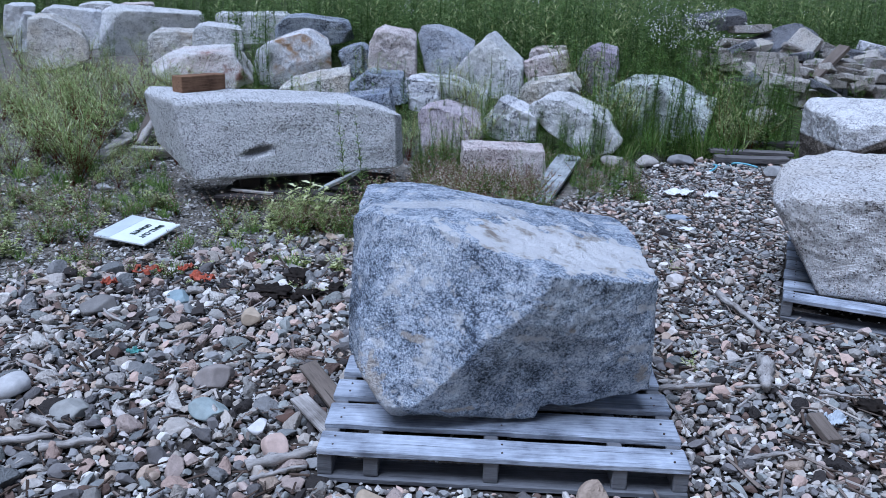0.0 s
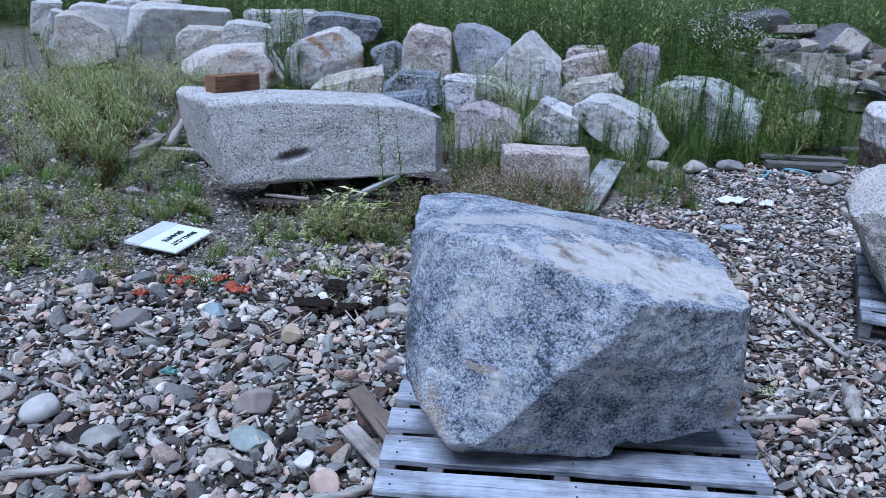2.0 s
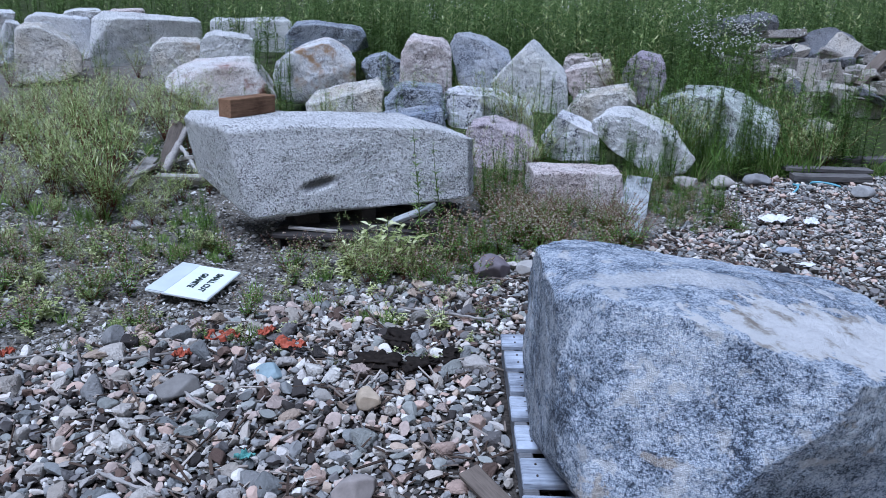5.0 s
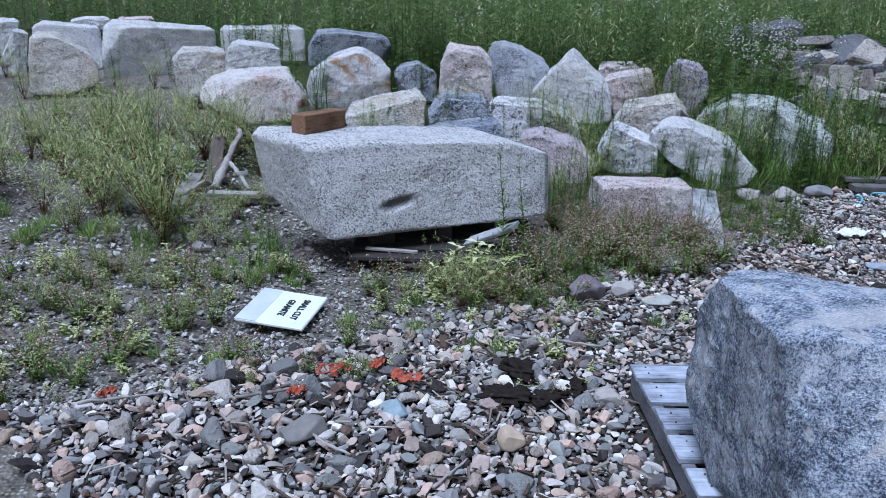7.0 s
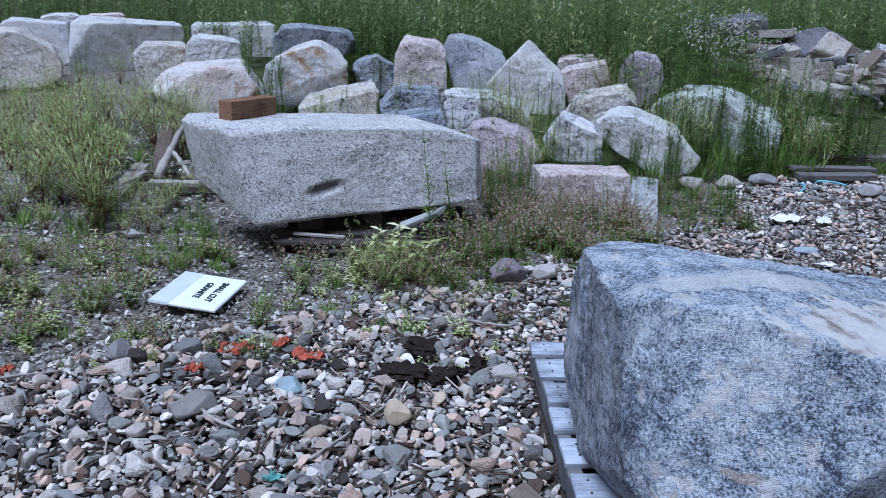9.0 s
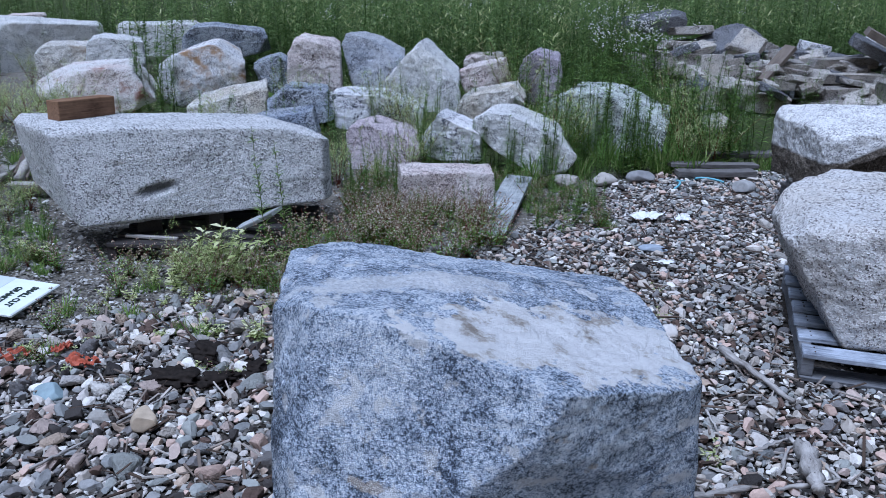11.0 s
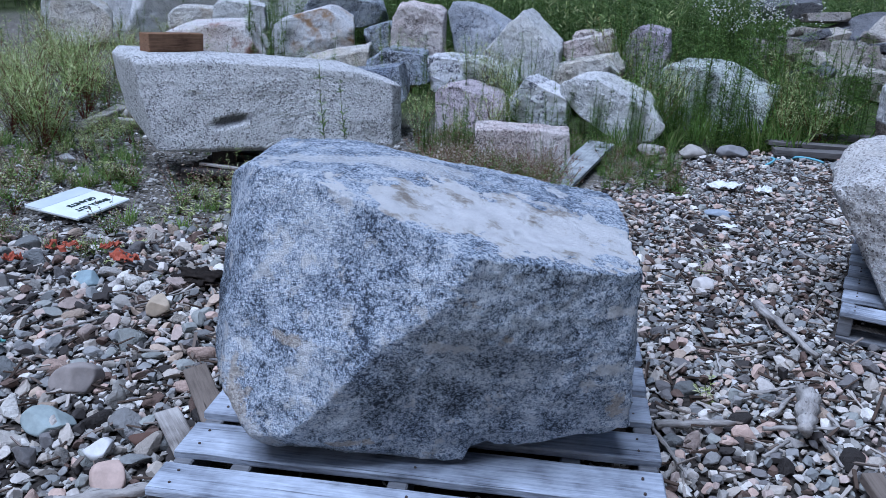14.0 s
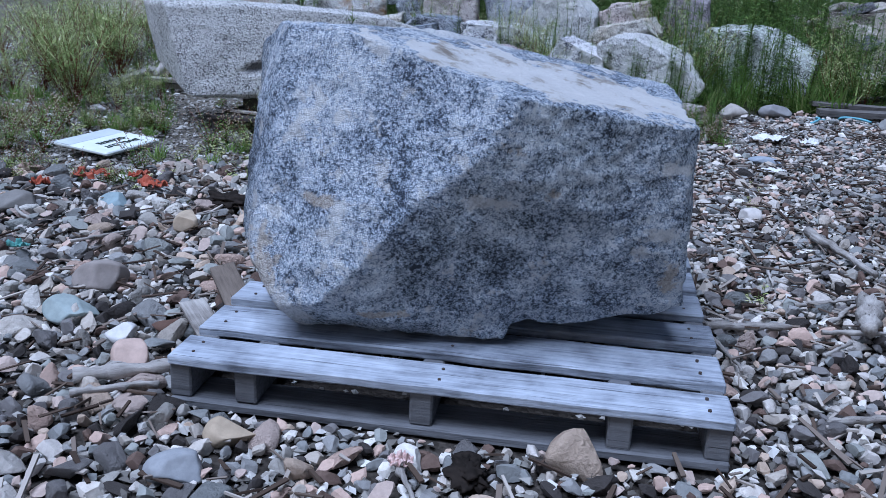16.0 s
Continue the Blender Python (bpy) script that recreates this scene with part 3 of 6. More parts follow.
def build_far_block():
    heart = (3.66, 6.05, 0.495)
    chops = [(-95, 10, 0.385), (85, 0, 0.40), (180, -4, 0.86), (0, 0, 0.95), (-95, 85, 0.20), (0, -88, 0.215), (185, 45, 0.72), (-95, 52, 0.37), (214, 0, 0.83)]
    co, faces, g = rock_form(chops, (0.88, 0.45, 0.3), 7, 140, 0.015, 41, 5, (0.02, 0.05))
    # a broken hollow along the lower front, dark brown
    x, z = co[:, 0], co[:, 2]
    top = np.minimum(0.10, -0.03 + 0.43 * (x + 0.70)) + 0.02 * fbm(co, 0.2, 3, 44)
    hollow = smooth01((top - z) / 0.04) * (g[:, 1] < -0.3)
    co[:, 1] += 0.16 * hollow
    k = Nodes("pale_granite_dark_hollow")
    at = k.place()
    cell = k.cells(at, 150.0)
    pick = k.add("ShaderNodeSeparateColor", Color=cell.outputs["Color"]).outputs[0]
    cloud = k.noise(at, 7.0, 5.0, 0.6)
    level = k.math("ADD", pick, k.math("SUBTRACT", cloud, 0.5))
    pale = k.ramp(level, [(0.05, (0.20, 0.20, 0.21)), (0.3, (0.48, 0.48, 0.49)), (0.75, (0.74, 0.74, 0.73))])
    # brown stain of the hollow, the shade under its lip mixed into the tone
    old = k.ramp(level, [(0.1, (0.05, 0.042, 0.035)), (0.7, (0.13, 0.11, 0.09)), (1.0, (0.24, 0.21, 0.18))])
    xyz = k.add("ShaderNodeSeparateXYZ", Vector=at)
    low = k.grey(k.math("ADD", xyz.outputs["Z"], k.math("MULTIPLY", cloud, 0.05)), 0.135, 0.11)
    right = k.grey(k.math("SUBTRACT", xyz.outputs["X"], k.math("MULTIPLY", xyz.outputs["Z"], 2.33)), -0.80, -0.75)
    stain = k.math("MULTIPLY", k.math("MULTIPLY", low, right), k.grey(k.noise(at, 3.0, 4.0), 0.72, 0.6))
    k.bump(k.noise(at, 55.0, 5.0, 0.7), 0.6, 0.012)
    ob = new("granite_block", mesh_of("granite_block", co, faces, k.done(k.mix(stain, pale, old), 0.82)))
    ob.location = heart
    return tagged(ob, "long pale granite block with a dark hollow underside on old pallets", "granite block")


build_long_block()
build_block_on_pallet()
build_far_block()


def pile_rock(heart, yaw, deep, profile, kind, seed, label, sink=0.10):
    """A stone of the heap: a chopped profile with a flat top, narrowing to the back, with a few random chips."""
    rng = random.Random(seed)
    chops = []
    for a, dist in profile:
        c, s = math.cos(radians(a)), math.sin(radians(a))
        if s < -0.5:
            dist += sink
        back = -0.02 if s > 0.5 else 0.12
        dist -= 0.035 * max(0.0, s)
        n = Vector((c, back, s)).normalized()
        chops.append((math.degrees(math.atan2(n.y, n.x)), math.degrees(math.asin(n.z)), max((dist - back * deep / 2) / math.sqrt(1 + back * back), 0.04)))
    chops += [(-90 + rng.uniform(-12, 12), rng.uniform(-2, 14), deep / 2), (90, 0, deep / 2)]
    reach = max(d for a, d in profile)
    for k in range(2):
        chops.append((-90 + rng.choice((-1, 1)) * rng.uniform(25, 60), rng.uniform(-25, 40), deep / 2 + reach * rng.uniform(0.34, 0.55)))
    wide = max(d for a, d in profile if abs(math.cos(radians(a))) > 0.5)
    high = max(d for a, d in profile if abs(math.sin(radians(a))) > 0.5)
    co, faces, g = rock_form(chops, (wide, deep * 0.6, high), 7 if heart[1] < 8.6 else 6, 300, 0.013, seed, 5, (0.03, 0.11))
    ob = new("stone", mesh_of("stone", co, faces, GRANITE[kind]))
    ob.matrix_world = pose(*heart, 0, 0, yaw)
    return tagged(ob, label, "stone", "stones in the heap")


pile_rock((-6.99, 14.22, 0.66), 23, 0.7, [(90, 0.18), (-18, 0.19), (-34, 0.14), (-87, 0.23), (172, 0.25)], "pale", 11, "pale grey granite block lying among weeds")
pile_rock((-6.29, 12.83, 0.51), 23, 0.5, [(74, 0.3), (-11, 0.17), (-95, 0.27), (169, 0.14), (154, 0.12)], "pale", 12, "pale grey granite block lying among weeds")
pile_rock((-5.12, 11.33, 0.56), 20, 0.7, [(92, 0.32), (60, 0.25), (-8, 0.39), (-68, 0.26), (-96, 0.29), (174, 0.35)], "tan", 13, "weathered tan and grey granite block in the heap")
pile_rock((-5.75, 13.18, 0.61), 20, 0.6, [(109, 0.33), (85, 0.26), (-2, 0.48), (-79, 0.31), (-109, 0.29), (176, 0.39)], "pale", 14, "pale grey granite block lying among weeds")
pile_rock((-4.46, 12.99, 0.59), 15, 0.8, [(109, 0.49), (86, 0.3), (1, 0.82), (-83, 0.36), (-95, 0.33), (178, 0.65)], "grey", 15, "long grey granite slab lying at the back")
pile_rock((-5.53, 13.64, 0.86), 18, 0.5, [(105, 0.08), (87, 0.07), (13, 0.3), (-87, 0.07), (-166, 0.29)], "grey", 16, "light grey quarried granite block in a rough heap")
pile_rock((-4.89, 13.84, 0.85), 16, 0.5, [(92, 0.08), (46, 0.19), (-30, 0.2), (-90, 0.09), (-180, 0.31)], "pink", 17, "pinkish granite block in the stone heap")
pile_rock((-3.31, 14.35, 0.57), 9, 0.7, [(120, 0.41), (91, 0.22), (2, 0.73), (-90, 0.31), (-179, 0.52)], "grey", 18, "long grey granite slab behind the heap")
pile_rock((-3.43, 10.69, 0.6), 12, 0.6, [(132, 0.23), (89, 0.19), (-5, 0.32), (-69, 0.2), (-121, 0.23), (-174, 0.23)], "tan", 19, "weathered tan and grey granite block in the heap")
pile_rock((-2.78, 10.47, 0.71), 9, 0.55, [(151, 0.27), (82, 0.17), (5, 0.32), (-75, 0.17), (-82, 0.17), (175, 0.25)], "grey", 20, "light grey quarried granite block in a rough heap")
pile_rock((-2.51, 8.85, 0.59), 9, 0.7, [(112, 0.22), (94, 0.16), (76, 0.24), (32, 0.37), (-77, 0.19), (-83, 0.17), (-100, 0.2), (-167, 0.48)], "rust", 21, "pale granite block with rust-red stains")
pile_rock((-1.79, 11.5, 0.78), 3, 0.6, [(138, 0.35), (94, 0.18), (82, 0.17), (17, 0.54), (-80, 0.17), (-86, 0.14), (-92, 0.16), (-176, 0.43)], "blue", 22, "dark blue-grey stone half hidden in the heap")
pile_rock((-1.7, 9.62, 0.65), 3, 0.65, [(164, 0.35), (106, 0.21), (83, 0.26), (60, 0.3), (0, 0.44), (-77, 0.23), (-96, 0.26), (-170, 0.39)], "orange", 23, "grey granite boulder with an orange-stained face")
pile_rock((-0.97, 9.9, 0.6), -2, 0.4, [(107, 0.15), (62, 0.14), (1, 0.21), (-93, 0.14), (-169, 0.22)], "blue", 24, "dark blue-grey stone half hidden in the heap")
pile_rock((-1.32, 8.78, 0.45), 0, 0.55, [(100, 0.11), (116, 0.14), (92, 0.18), (-6, 0.37), (-80, 0.2), (-93, 0.19), (-153, 0.35)], "tan", 25, "weathered tan and grey granite block in the heap")
pile_rock((-0.53, 9.17, 0.75), -5, 0.55, [(178, 0.24), (149, 0.27), (84, 0.23), (53, 0.25), (1, 0.26), (-77, 0.27), (-103, 0.27)], "pink", 26, "upright pale pink granite block in the heap")
pile_rock((0.05, 9.57, 0.77), -9, 0.55, [(157, 0.35), (103, 0.3), (61, 0.17), (73, 0.17), (-10, 0.31), (-25, 0.33), (-90, 0.35), (-162, 0.27)], "greyblue", 27, "slate-grey granite boulder with a pointed top")
pile_rock((0.55, 9.02, 0.62), -13, 0.45, [(138, 0.3), (61, 0.31), (41, 0.24), (5, 0.31), (-67, 0.28), (-108, 0.31), (-144, 0.3)], "grey", 28, "diamond-shaped light grey granite block standing on a corner")
pile_rock((1.14, 9.34, 0.55), -16, 0.5, [(105, 0.19), (13, 0.27), (-70, 0.15), (-111, 0.18), (-161, 0.22)], "pink", 29, "pinkish granite block in the stone heap")
pile_rock((1.25, 10.14, 0.66), -16, 0.5, [(92, 0.09), (15, 0.22), (-83, 0.09), (-164, 0.22)], "pink", 30, "pinkish granite block in the stone heap")
pile_rock((1.7, 9.34, 0.64), -20, 0.5, [(164, 0.2), (127, 0.22), (78, 0.21), (9, 0.23), (-12, 0.24), (-91, 0.23), (-168, 0.23)], "purple", 31, "purple-grey granite block standing in tall weeds")
pile_rock((1.04, 8.19, 0.5), -18, 0.5, [(148, 0.24), (102, 0.14), (45, 0.25), (-7, 0.31), (-81, 0.13), (-138, 0.29)], "tan", 32, "weathered tan and grey granite block in the heap")
pile_rock((-0.66, 8.52, 0.48), -5, 0.45, [(123, 0.17), (85, 0.13), (14, 0.3), (-79, 0.12), (-99, 0.13), (-171, 0.25)], "blue", 33, "dark blue-grey stone half hidden in the heap")
pile_rock((0.03, 8.55, 0.4), -10, 0.5, [(88, 0.16), (68, 0.175), (-14, 0.46), (-79, 0.15), (-100, 0.16), (-170, 0.36)], "white", 34, "white-streaked granite slab leaning in the heap")
pile_rock((-0.73, 7.32, 0.5), -5, 0.45, [(101, 0.09), (96, 0.1), (13, 0.32), (-51, 0.24), (-88, 0.1), (-180, 0.48)], "blue", 35, "dark blue-grey stone half hidden in the heap")
pile_rock((0.12, 7.79, 0.23), -12, 0.5, [(143, 0.33), (99, 0.21), (77, 0.16), (61, 0.18), (23, 0.28), (-17, 0.34), (-84, 0.28), (-122, 0.22), (-173, 0.31)], "mauve", 36, "mauve-grey granite block in the stone heap")
pile_rock((0.62, 7.52, 0.34), -16, 0.35, [(144, 0.19), (69, 0.16), (11, 0.25), (-81, 0.13), (-108, 0.13), (-165, 0.21)], "white", 37, "white-streaked granite slab leaning in the heap")
pile_rock((1.21, 7.41, 0.36), -21, 0.45, [(172, 0.4), (119, 0.33), (85, 0.2), (66, 0.16), (27, 0.34), (-36, 0.39), (-78, 0.29), (-118, 0.16), (-127, 0.17)], "grey", 38, "long light grey granite block leaning over weeds", 0.03)
pile_rock((2.19, 8.22, 0.4), -26, 0.7, [(122, 0.41), (91, 0.23), (68, 0.2), (64, 0.22), (-10, 0.48), (-75, 0.27), (-90, 0.24), (-134, 0.38)], "moss", 39, "lichen-grown grey granite boulder among tall weeds")

def build_cut_block():
    chops = [(-90, 3, 0.16), (90, 0, 0.16), (0, 0, 0.325), (180, 0, 0.325), (0, 89, 0.135), (0, -89, 0.17), (-90, 50, 0.20)]
    co, faces, g = rock_form(chops, (0.33, 0.18, 0.16), 6, 160, 0.009, 61, 8, (0.02, 0.05))
    ob = new("cut_stone", mesh_of("cut_stone", co, faces, GRANITE["pink"]))
    ob.matrix_world = pose(0.49, 6.58, 0.14, 0, 0, 1)
    tagged(ob, "small squared pinkish granite block among flowering weeds", "cut stone")


build_cut_block()

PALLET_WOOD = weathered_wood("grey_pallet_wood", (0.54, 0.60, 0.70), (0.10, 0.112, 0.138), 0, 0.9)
DARK_WOOD = weathered_wood("dark_old_timber", (0.075, 0.068, 0.066), (0.02, 0.018, 0.017))
DRIFT_WOOD = weathered_wood("driftwood", (0.54, 0.515, 0.49), (0.13, 0.115, 0.105), 0, 0.9)
NAIL = plain("rusty_nail", (0.07, 0.055, 0.05), 0.6)


def pallet(m, wide, boards, label, posts=(0.0, 0.13, 0.47, 0.83, 1.0), top=None, below=None):
    """Deck boards on three stringers' rows of blocks and bottom boards; boards is a list of (near edge, width) along the pallet."""
    root = empty("pallet", m, label, "pallet")
    deep = boards[-1][0] + boards[-1][1]
    for i, (y0, w) in enumerate(boards):
        ob = part("deck_board", plank_bm(wide + 0.008 * (i % 3), w, 0.024, 3 + i, 0.004, 0.006, 14), top or PALLET_WOOD, root)
        ob.location = (wide / 2, y0 + w / 2, 0.110)
        for f in (0.04, 0.5, 0.96):
            for g in (0.28, 0.72):
                bm = bmesh.new()
                bmesh.ops.create_cone(bm, cap_ends=True, segments=6, radius1=0.0042, radius2=0.0038, depth=0.006)
                nail = part("nail", bm, NAIL, ob)
                nail.location = (wide * (f - 0.5), w * (g - 0.5), 0.0125)
    for f in posts:
        w = 0.05
        bm = plank_bm(deep - 0.02, w, 0.082, int(f * 50) + 7, 0.004, 0.003, 6)
        bmesh.ops.rotate(bm, cent=(0, 0, 0), matrix=Matrix.Rotation(radians(90), 3, "Z"), verts=bm.verts)
        ob = part("stringer", bm, below or PALLET_WOOD_SHADED, root)
        ob.location = (w / 2 + f * (wide - w), deep / 2, 0.061)
    for y0 in (0.0, deep / 2 - 0.06, deep - 0.12):
        ob = part("bottom_board", plank_bm(wide, 0.12, 0.02, int(y0 * 10) + 2, 0.003, 0.004, 8), below or PALLET_WOOD_SHADED, root)
        ob.location = (wide / 2, y0 + 0.06, 0.010)
    return root


# the pallet wood again, darker: shade below the deck put into its colour
PALLET_WOOD_SHADED = weathered_wood("grey_pallet_timber", (0.25, 0.26, 0.28), (0.055, 0.055, 0.06), 0)
pallet(pose(-0.362, 2.40, 0.0, 0, 0, -2.6), 1.215, [(0.0, 0.115), (0.165, 0.145), (0.36, 0.13), (0.55, 0.145), (0.75, 0.15), (0.95, 0.15), (1.145, 0.15), (1.345, 0.15), (1.54, 0.12)],
       "weathered grey wooden pallet under the blue-grey boulder")
pallet(pose(1.715, 3.86, 0.0, 0, 0, -22.5), 1.215, [(0.0, 0.105), (0.175, 0.10), (0.35, 0.10), (0.525, 0.10), (0.70, 0.10), (0.875, 0.10), (1.05, 0.10)],
       "weathered grey wooden pallet under a granite block", (0.0, 0.47, 1.0))
OLD_WOOD = weathered_wood("old_dark_pallet_wood", (0.22, 0.21, 0.21), (0.06, 0.056, 0.053))
OLD_DECK = [(0.0, 0.11), (0.17, 0.13), (0.36, 0.13), (0.55, 0.13), (0.74, 0.13)]
pallet(pose(2.92, 5.80, 0.02, 0, 0, -4), 1.60, OLD_DECK, "old grey pallet lying under another pallet", top=OLD_WOOD)
pallet(pose(2.98, 5.78, 0.143, 0, 0, -2), 1.60, OLD_DECK, "old grey pallet under a pale granite block", top=OLD_WOOD)


def timber(size, m, label, material, seed, category="timber"):
    bm = plank_bm(*size, seed, 0.008, 0.008, 8)
    ob = part("timber", bm, material, None)
    ob.matrix_world = m
    return tagged(ob, label, category)


pallet(pose(-1.51, 5.46, -0.01, 0, 0, -6), 1.05, OLD_DECK, "old dark rotten pallet under the long granite block", (0.0, 0.5, 1.0), DARK_WOOD, DARK_WOOD)
timber((0.6, 0.14, 0.095), pose(-1.40, 5.95, 0.160, 0, 0, 107), "dark rotten timber under the long granite block", DARK_WOOD, 2)
timber((0.5, 0.15, 0.095), pose(-0.66, 6.06, 0.160, 0, 0, 109), "dark rotten timber under the long granite block", DARK_WOOD, 3)

# ---- wood offcut on the long block ----
FIR = weathered_wood("brown_fir", (0.34, 0.20, 0.12), (0.085, 0.045, 0.028), 0, 0.7)
offcut = part("wood_offcut", plank_bm(0.39, 0.10, 0.11, 4, 0.004, 0.002, 4), FIR, None)
offcut.matrix_world = pose(-1.692, 5.897, 0.800, 0, 2, 57)
tagged(offcut, "short brown fir beam offcut lying on the granite block", "wood offcut")


# ---- gravel ----
STONE_COLOURS = [(0.0, (0.0636, 0.0569, 0.0547)), (0.08, (0.215, 0.206, 0.206)), (0.19, (0.335, 0.338, 0.338)), (0.28, (0.529, 0.483, 0.431)), (0.37, (0.27, 0.282, 0.283)), (0.45, (0.619, 0.586, 0.555)),
                 (0.53, (0.583, 0.465, 0.373)), (0.59, (0.367, 0.384, 0.368)), (0.65, (0.723, 0.678, 0.627)), (0.71, (0.644, 0.478, 0.403)), (0.77, (0.165, 0.114, 0.0943)), (0.83, (0.834, 0.81, 0.761)), (0.89, (0.586, 0.476, 0.425)), (0.95, (0.385, 0.37, 0.345))]


def pebble_material(name, joined_mesh):
    k = Nodes(name)
    at = k.place()
    if joined_mesh:
        who = k.add("ShaderNodeNewGeometry").outputs["Random Per Island"]
    else:
        who = k.add("ShaderNodeObjectInfo").outputs["Random"]
    colour = k.ramp(who, STONE_COLOURS, "CONSTANT")
    seen = k.noise(at, 75.0 if joined_mesh else 2.4, 6.0, 0.72)
    colour = k.mix(0.55, colour, k.ramp(seen, [(0.3, (0.60, 0.57, 0.55)), (0.65, (1.0, 1.0, 1.0))]), "MULTIPLY")
    k.bump(seen, 0.6, 0.008 if joined_mesh else 0.14)
    return k.done(colour, 0.72)


def pebble_forms(count, level, seed):
    forms = []
    for i in range(count):
        rng = np.random.RandomState(seed + i)
        v, f = sphere(level)
        axes = np.array([rng.uniform(0.85, 1.35), rng.uniform(0.7, 1.0), rng.uniform(0.5, 0.85)])
        w = v.copy()
        for c in range(13 if i % 3 else 8):
            n = rng.normal(0, 1, 3)
            n /= np.linalg.norm(n)
            over = np.clip(w @ n - rng.uniform(0.34, 0.70), 0, None)
            w = w - over[:, None] * n * 0.97
        w = w * (1.2 + 0.07 * fbm(v * 1.0, 0.6, 3, seed + i)[:, None])
        forms.append((w * axes, f))
    return forms


def lay_gravel():
    rng = np.random.RandomState(4)

    def wanted(x, y):
        return (y < gravel_edge(x)) & (x > -0.2 - 0.70 * (y - 0.2)) & (x < 0.8 + 0.60 * (y - 0.2)) & (y > 1.9)

    placed, cells = [], {}
    step = 0.12

    def fits(x, y, r, close):
        ci, cj = int(math.floor(x / step)), int(math.floor(y / step))
        for a in (-1, 0, 1):
            for b in (-1, 0, 1):
                for px, py, pr in cells.get((ci + a, cj + b), ()):
                    if (x - px) ** 2 + (y - py) ** 2 < (close * (r + pr)) ** 2:
                        return False
        return True

    def put(x, y, r):
        placed.append((x, y, r))
        cells.setdefault((int(math.floor(x / step)), int(math.floor(y / step))), []).append((x, y, r))

    for size, tries in ((0.058, 120), (0.048, 420), (0.039, 1600), (0.032, 5000), (0.026, 10000), (0.020, 18000), (0.016, 36000), (0.0125, 36000)):
        xs, ys, q, rs = rng.uniform(-3.2, 3.9, tries), rng.uniform(1.9, 7.5, tries), rng.uniform(0, 1, tries), size * rng.uniform(0.85, 1.2, tries)
        coarse = np.where(xs < -0.35, 1.0, np.where(ys < 3.6, 0.5, 0.3) if size < 0.035 else 0.08)
        ok = wanted(xs, ys) & ((q < coarse) | (size < 0.022)) & ~on_pallet(xs, ys)
        for x, y, r in zip(xs[ok], ys[ok], rs[ok]):
            if fits(x, y, r, 0.66):
                put(x, y, r)
    return np.array(placed)


GRAVEL = lay_gravel()
def grain_forms(count, seed):
    """Tiny stones: eight-sided, uneven."""
    forms = []
    base = np.array([(1, 0, 0), (-1, 0, 0), (0, 1, 0), (0, -1, 0), (0, 0, 1), (0, 0, -1)], float)
    f = np.array([(0, 2, 4), (2, 1, 4), (1, 3, 4), (3, 0, 4), (2, 0, 5), (1, 2, 5), (3, 1, 5), (0, 3, 5)])
    for i in range(count):
        rng = np.random.RandomState(seed + i)
        forms.append(((base + rng.uniform(-0.25, 0.25, (6, 3))) * np.array([1.2, 0.9, 0.6]), f))
    return forms


FORMS = {0: grain_forms(10, 940), 2: pebble_forms(14, 2, 900), 1: pebble_forms(10, 1, 950), 3: pebble_forms(12, 3, 980)}
PEBBLE, PEBBLE_ONE = pebble_material("gravel_stone", True), pebble_material("river_stone", False)


def turned(v, rng, r):
    m = np.array(Euler((rng.uniform(-0.55, 0.55), rng.uniform(-0.55, 0.55), rng.uniform(0, 6.28))).to_matrix())
    return v @ m.T * r


